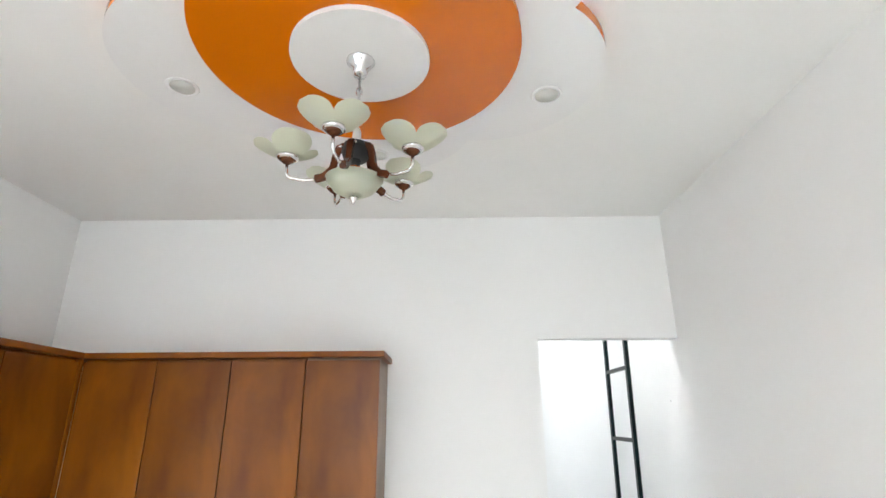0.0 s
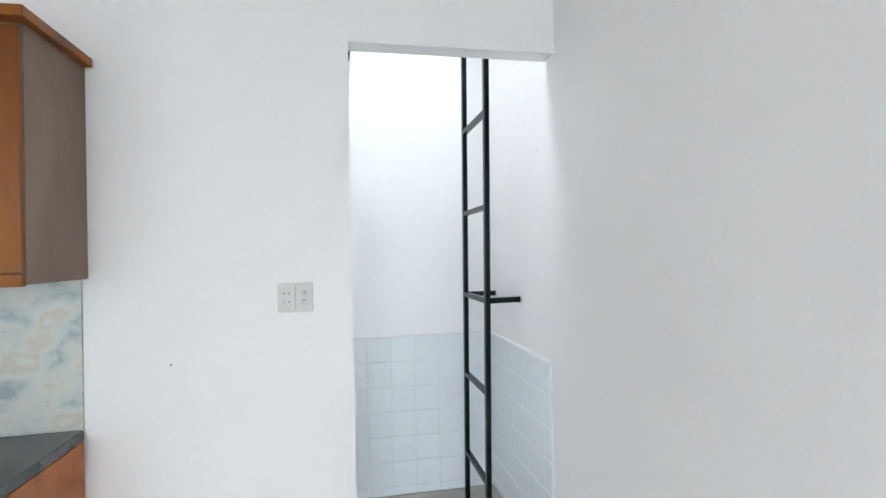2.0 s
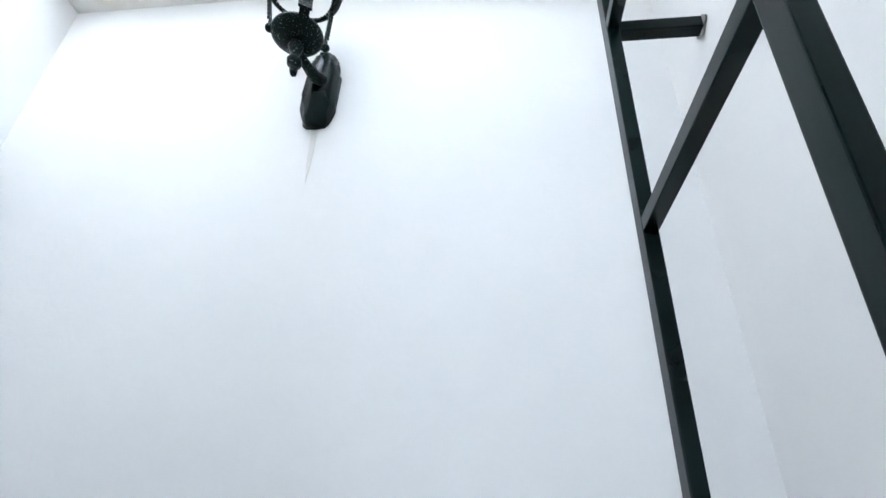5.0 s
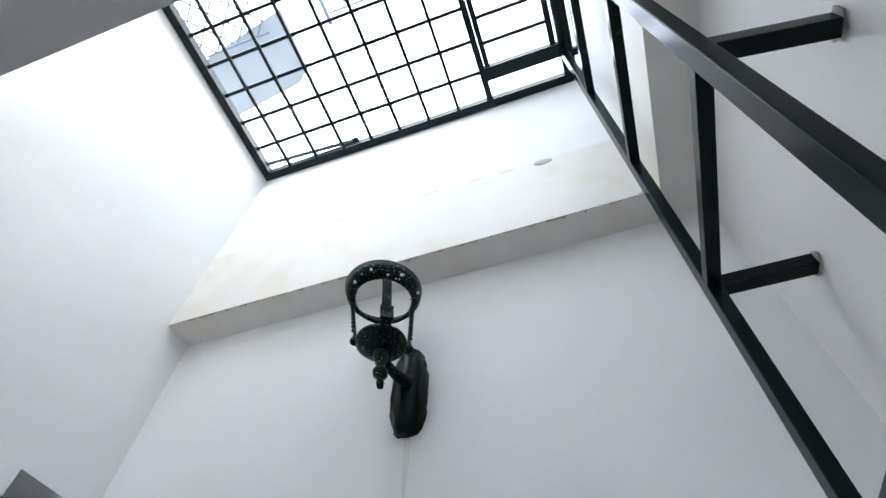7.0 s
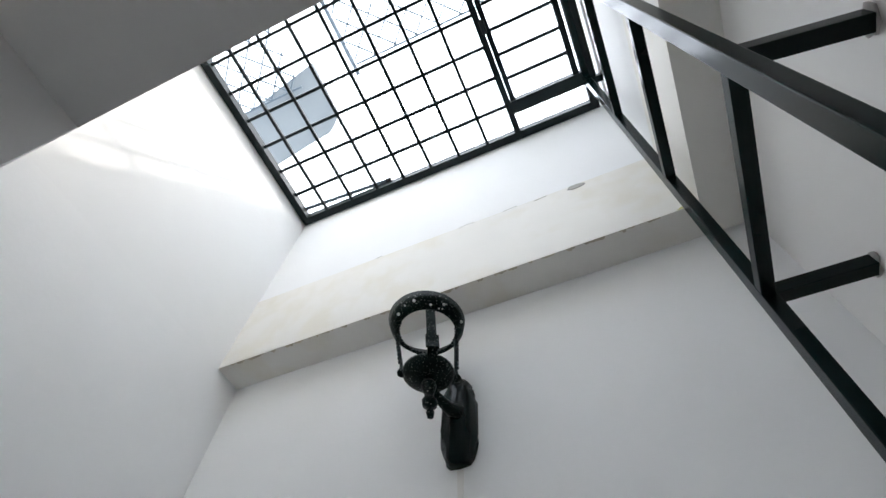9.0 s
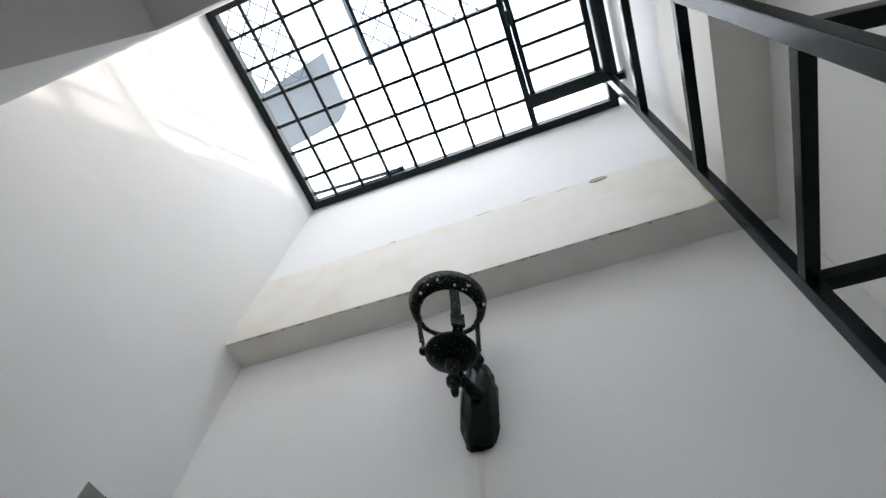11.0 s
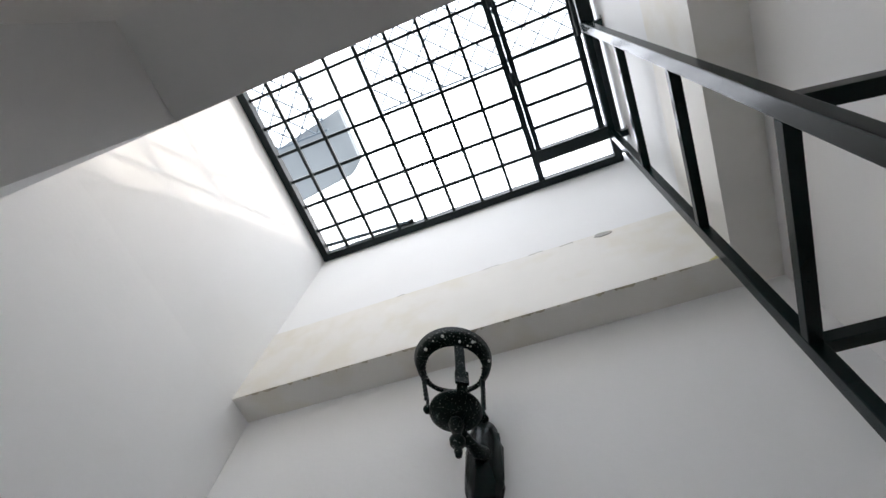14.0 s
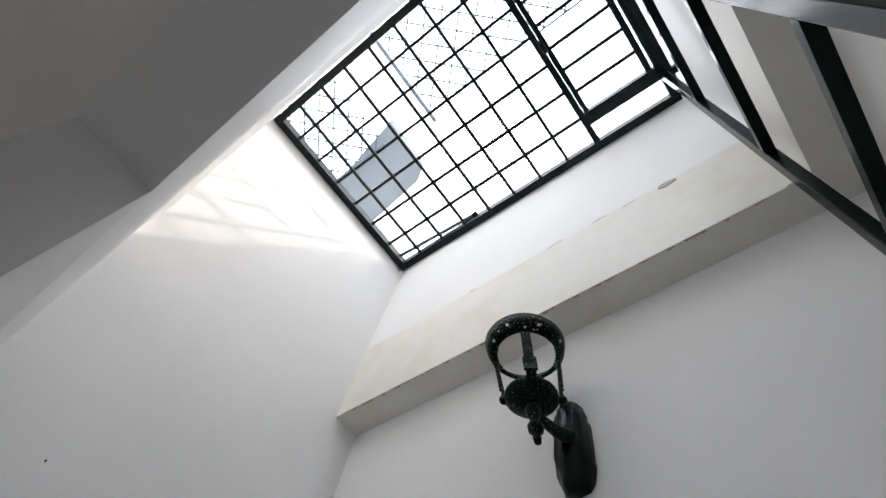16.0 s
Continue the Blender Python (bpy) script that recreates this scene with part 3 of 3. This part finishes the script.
ZR = CEIL - 0.0785
lamp = thing("chandelier", "chrome and wood chandelier with five frosted flower shades and a bowl", "chandelier", (FX, FY, ZR))
part("canopy", revolve([(0.0, -0.052), (0.018, -0.052), (0.022, -0.035), (0.034, -0.012), (0.042, -0.004), (0.042, 0.0)], 28), CHROME, lamp, smooth=True)
part("rod", tube([(0, 0, -0.05), (0, 0, -0.28)], 0.004, 8), CHROME, lamp, smooth=True)
part("chain_link", tube([(0.008 * math.cos(a), 0, -0.105 + 0.016 * math.sin(a)) for a in [i * math.pi / 6 for i in range(13)]], 0.0025, 6), CHROME, lamp, smooth=True)
part("stem", revolve([(0.0, -0.30), (0.012, -0.30), (0.016, -0.27), (0.012, -0.2), (0.008, -0.19), (0.0, -0.19)], 16), PLASTIC, lamp, smooth=True)
part("hub", revolve([(0.0, -0.305), (0.034, -0.30), (0.042, -0.28), (0.036, -0.255), (0.02, -0.25), (0.0, -0.25)], 24), BLACK, lamp, "black round hub", smooth=True)
part("lower_stem", revolve([(0.0, -0.345), (0.018, -0.34), (0.020, -0.315), (0.015, -0.306), (0.015, -0.28), (0.0, -0.28)], 20), CHROME, lamp, smooth=True)
part("bowl_shade", revolve([(0.012, -0.395), (0.03, -0.392), (0.060, -0.375), (0.083, -0.345), (0.081, -0.345), (0.058, -0.371), (0.03, -0.387), (0.012, -0.390)], 32, None, True), FROST, lamp, "frosted glass bowl", smooth=True)
part("finial", revolve([(0.0, -0.418), (0.005, -0.413), (0.009, -0.404), (0.014, -0.397), (0.0, -0.394)], 16), CHROME, lamp, smooth=True)


def petal_mesh(turn):
    """One round, cupped petal of frosted glass, with thickness."""
    bm = bmesh.new()
    nu, nv = 12, 10
    for side in (0, 1):
        sheet = []
        for i in range(nu + 1):
            u = i / nu
            row = []
            for j in range(nv + 1):
                v = j / nv * 2 - 1
                half = 0.054 * math.sqrt(max(0.0, 1 - ((u - 0.42) / 0.58) ** 2)) if u > 0.42 else 0.026 + 0.028 * math.sin(u / 0.42 * math.pi / 2)
                out = 0.010 + 0.086 * u
                rise = 0.040 * u ** 1.3 + 0.015 * (half * v / 0.054) ** 2
                p = Vector((out - side * 0.002, half * v, rise + side * 0.0022))
                row.append(bm.verts.new(Matrix.Rotation(turn, 3, "Z") @ p))
            sheet.append(row)
        for i in range(nu):
            for j in range(nv):
                q = (sheet[i][j], sheet[i + 1][j], sheet[i + 1][j + 1], sheet[i][j + 1])
                bm.faces.new(q if side else tuple(reversed(q)))
    bmesh.ops.remove_doubles(bm, verts=bm.verts, dist=1e-5)
    return bm


TURNS = ((-139, -19, 101), (-139, -19, 101), (-90, 30, 150), (-150, -30, 90), (180, -60, 60))   # petals of each shade
for k in range(5):
    a = radians(-97 + 72 * k)
    rot = Matrix.Rotation(a, 4, "Z")

    def spun(bm):
        bmesh.ops.transform(bm, matrix=rot, verts=bm.verts)
        return bm

    bm = ribbon([(0.030, 0, -0.250), (0.048, 0, -0.258), (0.056, 0, -0.285), (0.062, 0, -0.322), (0.084, 0, -0.348), (0.11, 0, -0.357)], 0.018, 0.020, (0, 1, 0))
    bmesh.ops.bevel(bm, geom=list(bm.edges), offset=0.003, segments=1, affect="EDGES")
    arm = part("arm", spun(bm), WOOD_DARK, lamp, "curved dark wooden arm")
    pts = [(0.095, 0, -0.354), (0.14, 0, -0.362), (0.168, 0, -0.36)] + [(0.168 + 0.02 * math.sin(radians(t)), 0, -0.34 - 0.02 * math.cos(radians(t))) for t in (30, 60, 90)] + [(0.188, 0, -0.315)]
    part("arm_tube", spun(tube(pts, 0.0045, 8)), CHROME, arm, "thin chrome tube", smooth=True)
    bm = tube([(0.036, 0.012, -0.258), (0.050, 0.012, -0.258)], 0.004, 8)
    part("screw", spun(bm), CHROME, arm, smooth=True)
    flowerlet = part("lamp_holder", spun(moved(revolve([(0.0, 0.010), (0.022, 0.011), (0.029, 0.014), (0.031, 0.018), (0.030, 0.022), (0.020, 0.025), (0.0, 0.025)], 24), (0.188, 0, -0.318))), CHROME, lamp, "chrome lamp holder", smooth=True)
    part("cup", spun(moved(revolve([(0.0, 0.0), (0.008, 0.0), (0.016, 0.005), (0.021, 0.0105), (0.0, 0.0105)], 20), (0.188, 0, -0.318))), WOOD_DARK, flowerlet, "dark turned cup", smooth=True)
    for q in TURNS[k]:
        bm = petal_mesh(radians(q) - a)
        bmesh.ops.translate(bm, vec=(0.190, 0, -0.300), verts=bm.verts)
        part("glass_petal", spun(bm), FROST, flowerlet, "frosted pale green glass petal", smooth=True)

for o in lamp.children_recursive:
    if not o.name.startswith(("canopy", "rod", "chain")):
        o.data.transform(Matrix.Translation((0, 0, -0.043 if o.name.startswith(("bowl", "finial", "lower")) else -0.026 if o.name.startswith("hub") else -0.038)) @ Matrix.Diagonal((0.96, 0.96, 1, 1)))

# ---- kitchen: small hooks on the backsplash ----
hooks = [(-2.25, FABRIC_RED, FABRIC_RED, "red flower-shaped plastic hook stuck to the backsplash"), (-2.04, FABRIC_GREEN, FABRIC_ORANGE, "green and orange plastic hook stuck to the backsplash"),
         (-1.897, FABRIC_BLUE, BLACK, "pale blue plastic hook with a black clip on the backsplash")]
for x, outer, inner, label in hooks:
    h = thing("wall_hook", label, "hook", (x, -0.0105, 1.305))
    for k in range(5):
        a = radians(90 + 72 * k)
        bm = revolve([(0.0, 0.0), (0.012, 0.001), (0.0125, 0.004), (0.0, 0.0060)], 10)
        bmesh.ops.rotate(bm, verts=bm.verts, cent=(0, 0, 0), matrix=Matrix.Rotation(radians(90), 3, "X"))
        part("petal", moved(bm, (0.018 * math.cos(a), 0, 0.018 * math.sin(a))), outer, h, smooth=True)
    bm = tube([(0, -0.004, -0.004), (0, -0.014, -0.022), (0.002, -0.026, -0.026), (0.002, -0.030, -0.012)], 0.0055, 8)
    part("peg", bm, inner, h, smooth=True)

# pipe stub low on the kitchen wall
bm = revolve([(0.0, 0.0), (0.012, 0.0), (0.012, 0.012), (0.008, 0.014), (0.008, 0.022), (0.0, 0.022)], 14)
bmesh.ops.rotate(bm, verts=bm.verts, cent=(0, 0, 0), matrix=Matrix.Rotation(radians(90), 3, "X"))
tagged(part("pipe_stub", moved(bm, (-1.47, -0.001, 0.62)), STEEL, smooth=True), "small capped metal pipe end on the wall", "pipe")

# ---- light well: wall lantern ----
LX, LY = -0.776, 0.752
sconce = thing("wall_lantern", "dark cast metal wall lantern without its glass, speckled with white paint", "wall lamp", (LX, YB - 0.001, 2.38))


def cast(name, bm, label="", parent=None, smooth=True, mat=CAST):
    return part(name, moved(bm, (-LX, -(YB - 0.001), -2.38)), mat, parent or sconce, label, smooth)


# back plate: a long, roughly cast boss with stepped ends
prof = [(0.0, 0.0), (0.022, 0.003), (0.031, 0.014), (0.034, 0.032), (0.040, 0.052), (0.042, 0.075), (0.041, 0.155), (0.038, 0.168), (0.037, 0.185), (0.030, 0.196), (0.029, 0.212), (0.020, 0.226), (0.0, 0.230)]
bm = revolve(prof, 24)
rnd = random.Random(3)
for v in bm.verts:
    wob = 1 + 0.06 * math.sin(9 * math.atan2(v.co.y, v.co.x) + 55 * v.co.z) + rnd.uniform(-0.05, 0.05)
    v.co.x, v.co.y, v.co.z = v.co.x * wob * 0.94, v.co.y * wob * 1.1, v.co.z * 0.96
    if v.co.y > 0:
        v.co.y *= 0.02
cast("back_plate", moved(bm, (LX + 0.027, YB - 0.002, 2.380)), "plain black rough-cast back plate", mat=LADDER)
DL = -0.026   # the lamp hangs this much under its drawn height
cast("arm", tube([(LX + 0.018, YB - 0.040, 2.485), (LX + 0.010, YB - 0.062, 2.478), (LX + 0.004, LY + 0.035, 2.474), (LX, LY + 0.015, 2.476), (LX - 0.003, LY, 2.484)], [0.018, 0.014, 0.011, 0.010, 0.011], 10))
cast("finial", moved(revolve([(0.0, -0.052), (0.006, -0.050), (0.008, -0.038), (0.005, -0.032), (0.014, -0.022), (0.015, -0.010), (0.008, 0.0), (0.011, 0.012), (0.016, 0.030), (0.012, 0.04), (0.0, 0.042)], 16), (LX - 0.004, LY, 2.478 + DL)))
cast("dish", moved(revolve([(0.0, 0.0), (0.02, 0.002), (0.044, 0.012), (0.053, 0.022), (0.053, 0.028), (0.047, 0.026), (0.02, 0.014), (0.0, 0.013)], 30), (LX - 0.003, LY, 2.518 + DL)))
ring = cast("crown_ring", moved(revolve([(0.064, 0.0), (0.068, -0.003), (0.084, 0.018), (0.089, 0.040), (0.086, 0.040), (0.080, 0.020), (0.066, 0.006)], 40, None, True), (LX, LY, 2.675 + DL)))
bm = bmesh.new()
for i in range(48):
    a = 2 * math.pi * i / 48
    if math.cos(a + radians(60)) > 0.3:
        continue
    r = bmesh.ops.create_icosphere(bm, subdivisions=1, radius=0.0036)
    bmesh.ops.translate(bm, vec=(LX + 0.0645 * math.cos(a), LY + 0.0645 * math.sin(a), 2.677 + DL), verts=r["verts"])
cast("beading", bm, "row of cast teeth along the back of the crown", ring)
for a, wide in ((-60, 0.020), (-162, 0.007), (42, 0.007)):
    c, s_ = math.cos(radians(a)), math.sin(radians(a))
    pts = [(LX + r * c, LY + r * s_, z + DL) for r, z in ((0.066, 2.680), (0.065, 2.64), (0.061, 2.60), (0.058, 2.572), (0.060, 2.548), (0.050, 2.540))]
    strut = cast("strut", ribbon(pts, wide, 0.006, (-s_, c, 0)), "", None, False)
    if a == -60:
        plate = ribbon([(LX + r * c, LY + r * s_, z + DL) for r, z in ((0.067, 2.583), (0.064, 2.566), (0.064, 2.550))], 0.027, 0.006, (-s_, c, 0))
        cast("strut_foot", plate, "", strut, False)
        continue
    for j in range(8):
        bm = bmesh.new()
        bmesh.ops.create_icosphere(bm, subdivisions=1, radius=0.0052)
        rad = 0.0695 - 0.0011 * j
        bmesh.ops.translate(bm, vec=(LX + rad * c, LY + rad * s_, 2.668 - j * 0.0125 + DL), verts=bm.verts)
        cast("bead", bm, "", strut)
    bm = bmesh.new()
    bmesh.ops.create_icosphere(bm, subdivisions=2, radius=0.010)
    bmesh.ops.translate(bm, vec=(LX + 0.058 * c, LY + 0.058 * s_, 2.548 + DL), verts=bm.verts)
    cast("knuckle", bm, "", strut)
rnd = random.Random(5)
for i in range(9):
    a = radians(rnd.uniform(235, 375))
    z = rnd.uniform(0.2, 0.9)
    rr = 0.0685 + 0.0165 * z
    bm = bmesh.new()
    bmesh.ops.create_icosphere(bm, subdivisions=1, radius=rnd.uniform(0.002, 0.0045))
    bmesh.ops.translate(bm, vec=(LX + rr * math.cos(a), LY + rr * math.sin(a), 2.672 + DL + 0.021 * z), verts=bm.verts)
    part("paint_drop", moved(bm, (-LX, -(YB - 0.001), -2.38)), SPOT, ring, "dried drop of white paint")

# the lamp hangs slightly askew
for o in sconce.children_recursive:
    if not o.name.startswith("back_plate"):
        for v in o.data.vertices:
            v.co.x += 0.10 * (0.28 - v.co.z)

# ---- light well: plaster chip and scratch on the beam ----
rnd = random.Random(8)
bm = prism([(0.030 * (0.8 + 0.35 * rnd.random()) * math.cos(i * math.pi / 8), 0.011 * (0.7 + 0.6 * rnd.random()) * math.sin(i * math.pi / 8)) for i in range(16)], 0, 0.002)
bmesh.ops.rotate(bm, verts=bm.verts, cent=(0, 0, 0), matrix=Matrix.Rotation(radians(90), 3, "X"))
tagged(part("plaster_chip", moved(bm, (-0.341, YF - 0.0005, 3.152)), STONE), "bare grey patch where paint has flaked off the beam", "flaked patch")
bm = tube([(XL + 0.001, YF - 0.012, 3.01), (XL + 0.001, YF - 0.017, 3.045), (XL + 0.001, YF - 0.032, 3.075)], 0.0012, 5)
tagged(part("wall_crack", bm, BLACK), "short dark hairline crack in the corner plaster", "crack")
for x, z, w in ((-0.45, 3.160, 0.02), (-0.545, 3.1665, 0.022), (-0.69, 3.1665, 0.026), (-0.998, 3.167, 0.012)):
    bm = ribbon([(x - w, YF - 0.0008, z - 0.003), (x, YF - 0.0008, z), (x + w, YF - 0.0004, z + 0.001)], 0.0008, 0.0012, (0, 1, 0))
    tagged(part("wall_crack", bm, STONE), "fine crack along the beam's plaster joint", "crack")

for x, y, z, ax in ((-1.296, -0.0006, 1.097, "Y"), (XL + 0.0006, 0.267, 2.293, "X"), (-0.0006, 0.193, 1.827, "X")):
    bm = prism([(0.003, 0.0), (0.0015, 0.002), (-0.003, 0.0015), (-0.0025, -0.001), (0.0, -0.002)], -0.0008, 0.0008)
    bmesh.ops.rotate(bm, verts=bm.verts, cent=(0, 0, 0), matrix=Matrix.Rotation(radians(90), 3, "X" if ax == "Y" else "Y"))
    tagged(part("wall_mark", moved(bm, (x, y, z)), BLACK), "tiny dark speck on the white painted wall", "mark")

STAIN = material("yellow_green_damp_stain", (0.60, 0.56, 0.22), 0.8, 0, 14, 0.3, 60, 0.05)
RUST = material("faint_rust_run", (0.79, 0.78, 0.75), 0.8, 0, 14, 0.03, 60, 0.02)
rnd = random.Random(11)
edge = [(0.0, 0.0), (0.0, 0.11)] + [(-0.012 - 0.010 * rnd.random() - 0.010 * (1 - i / 7), 0.11 - i * 0.0155) for i in range(1, 7)] + [(-0.05, 0.0)]
bm = prism(edge, 0, 0.0015)
bmesh.ops.rotate(bm, verts=bm.verts, cent=(0, 0, 0), matrix=Matrix.Rotation(radians(90), 3, "X"))
tagged(part("damp_stain", moved(bm, (XF - 0.001, YF - 0.0005, ZB + 0.001)), STAIN), "yellow-green damp stain in the corner of the beam", "stain")
run = [(-0.007, 0.0), (0.007, 0.0), (0.006, -0.05), (0.004, -0.10), (0.0, -0.14), (-0.005, -0.09), (-0.006, -0.04)]
bm = prism(run, 0, 0.0012)
bmesh.ops.rotate(bm, verts=bm.verts, cent=(0, 0, 0), matrix=Matrix.Rotation(radians(90), 3, "X"))
tagged(part("rust_run", moved(bm, (LX + 0.026, YB - 0.0003, 2.380)), RUST), "faint brownish run of rust below the lantern", "stain")

EDGE = material("brown_edge_dirt", (0.60, 0.54, 0.43), 0.9, 0, 25, 0.25, 90, 0.05)
bm = bmesh.new()
rnd = random.Random(21)
for i in range(60):
    x = XL + 0.03 + rnd.random() * (XF - XL - 0.05)
    w, d = rnd.uniform(0.006, 0.030), rnd.uniform(0.003, 0.010)
    n = 7
    ring_ = [bm.verts.new((x + w * (k / (n - 1) - 0.5), YF + 0.0005 + (d * rnd.uniform(0.4, 1.0) if 0 < k < n - 1 else 0.0005), ZB - 0.0006)) for k in range(n)]
    bm.faces.new([bm.verts.new((x + w / 2, YF + 0.0002, ZB - 0.0006)), *reversed(ring_), bm.verts.new((x - w / 2, YF + 0.0002, ZB - 0.0006))])
tagged(part("edge_dirt", bm, EDGE), "brown dirt runs along the lower edge of the beam", "stain", kind="stuff")

# ---- above the skylight ----
frame_ = thing("roof_frame", "pale grey steel roof frame with open lattice panels on posts", "steel frame", (0.06, -0.47, TOP))
for x in (LEFT - 0.06, 0.06):
    part("post", at_local(boxed(x - 0.025, -0.495, TOP if x < -1 else 4.75, x + 0.025, -0.445, 4.985), frame_), LATTICE, frame_)
part("beam", at_local(boxed(LEFT - 0.085, -0.495, 4.985, 0.085, -0.445, 5.03), frame_), LATTICE, frame_)
part("purlin", at_local(boxed(-1.265, -0.445, 4.99, -1.243, 0.48, 5.02), frame_), LATTICE, frame_)


def lattice(x0, x1, y0, y1, z, cell):
    """A panel of crossed thin bars that ends in a rail."""
    panel = part("lattice_panel", at_local(boxed(x0, y1 - 0.006, z - 0.006, x1, y1 + 0.006, z + 0.006), frame_), LATTICE, frame_)
    deep = y1 - y0
    for i in range(int((x1 - x0 + deep) / cell) + 1):
        for way, dz in ((1, 0.0), (-1, 0.006)):
            u0 = i * cell - deep
            lo, hi = max(0.0, -u0), min(deep, x1 - x0 - u0)
            if hi - lo < 0.03:
                continue
            pts = [(x0 + u0 + t, (y0 + t) if way > 0 else (y1 - t), z + dz) for t in (lo, hi)]
            part("brace", at_local(ribbon(pts, 0.010, 0.009, (0, 0, 1)), frame_), LATTICE, panel)


lattice(-2.40, -1.62, -0.445, 0.40, 5.0, 0.14)
lattice(-1.235, 0.03, -0.445, 0.42, 5.0, 0.14)
bm = tube([(-1.425, 0.735, ZG + 0.021), (-1.24, 0.745, ZG + 0.022), (-1.03, 0.756, ZG + 0.021)], 0.008, 10)
conduit = tagged(part("conduit", bm, LATTICE, smooth=True), "short grey plastic conduit lying on the grille", "pipe")
part("end_cap", tube([(-1.03, 0.756, ZG + 0.021), (-1.01, 0.757, ZG + 0.021)], 0.0105, 10), BLACK, conduit, "black end cap", smooth=True)
bm = tube([(-0.905, 0.585, ZG + 0.009), (-0.925, 0.615, ZG + 0.010), (-0.915, 0.635, ZG + 0.009), (-0.945, 0.665, ZG + 0.010), (-0.960, 0.700, ZG + 0.010), (-0.95, 0.735, ZG + 0.009), (-0.97, 0.768, ZG + 0.021)], 0.0018, 6)
tagged(part("loose_wire", bm, BLACK, smooth=True), "thin dark loose wire lying over the grille", "wire")
bm = prism([(-1.52, 0.31), (-1.53, 0.67), (-1.62, 0.74), (-2.35, 0.83), (-2.35, 0.56), (-2.11, 0.42)], 5.06, 5.14)
tagged(part("roof_slab", bm, FARWALL), "blue-grey underside of a neighbouring roof slab", "roof")

# ---- light well: skirting and wall tiles, last ----
skirting = boxed(XL, YB - 0.022, 0.121, 0, YB - 0.001, 0.20, bevel=0.003)
box(skirting, -0.022, T, 0.121, -0.001, YB - 0.023, 0.20, bevel=0.003)
structure("baseboard", skirting, STONE, "grey stone skirting round the light well", "skirting")
TZ0, TZ1, TS = 0.202, 1.003, 0.1212
wains = boxed(XL, YB - 0.006, TZ0, -0.007, YB - 0.0005, TZ1)
back_tiles = structure("tiled_wainscot_back", wains, GROUT, "white bevelled wall tiles with pale grout on the back wall", "tiles")
side_tiles = structure("tiled_wainscot_side", boxed(-0.006, T + 0.004, TZ0, -0.0005, YB - 0.001, TZ1), GROUT, "white bevelled wall tiles with pale grout beside the ladder", "tiles")
left_tiles = structure("tiled_wainscot_left", boxed(XL + 0.0005, T + 0.004, TZ0, XL + 0.006, DOOR_Y - 0.002, TZ1), GROUT, "white bevelled wall tiles with pale grout on the side wall", "tiles")

trim = boxed(XL, YB - 0.013, TZ1 + 0.0005, -0.014, YB - 0.0005, TZ1 + 0.008, bevel=0.002)
box(trim, -0.013, T + 0.004, TZ1 + 0.0005, -0.0005, YB - 0.0135, TZ1 + 0.008, bevel=0.002)
structure("trim", trim, WHITE_GLOSS, "thin white edging strip on top of the wall tiles", "trim")


def tile_mesh(w, h):
    """A glazed tile with a raised, bevelled middle."""
    bm = bmesh.new()
    lv = [(0.0, 0.0), (0.0, 0.0020), (0.006, 0.0030), (0.010, 0.0027)]
    rings = [[bm.verts.new(c) for c in ((i, -d, i), (w - i, -d, i), (w - i, -d, h - i), (i, -d, h - i))] for i, d in lv]
    for a, b in zip(rings, rings[1:]):
        for k in range(4):
            bm.faces.new((a[k], a[(k + 1) % 4], b[(k + 1) % 4], b[k]))
    bm.faces.new(rings[-1])
    bmesh.ops.recalc_face_normals(bm, faces=bm.faces)
    return mesh_of("tile", bm, TILE)


TILES = {}


def lay(parent, length, place, first=TS):
    """Rows of tiles down from the top edge; the first column and the lowest row are cut."""
    th = 0.1262
    u, w = 0.0, min(first, length)
    while u < length - 0.01:
        z = TZ1
        while z > TZ0 + 0.01:
            h = min(th, z - TZ0)
            key = (round(w, 4), round(h, 4))
            if key not in TILES:
                TILES[key] = tile_mesh(w - 0.0024, h - 0.0024)
            t = new("tile", TILES[key])
            t.parent = parent
            t.matrix_basis = place(u + 0.0012, z - h + 0.0012)
            z -= h
        u += w
        w = min(TS, length - u)


lay(back_tiles, -0.008 - XL, lambda u, z: Matrix.Translation((XL + u, YB - 0.0061, z)), (-0.655 - XL) % TS)
lay(side_tiles, YB - 0.008 - T, lambda u, z: Matrix.Translation((-0.0061, YB - 0.007 - u, z)) @ Matrix.Rotation(radians(-90), 4, "Z"))
lay(left_tiles, DOOR_Y - 0.006 - T, lambda u, z: Matrix.Translation((XL + 0.0061, T + 0.005 + u, z)) @ Matrix.Rotation(radians(90), 4, "Z"))
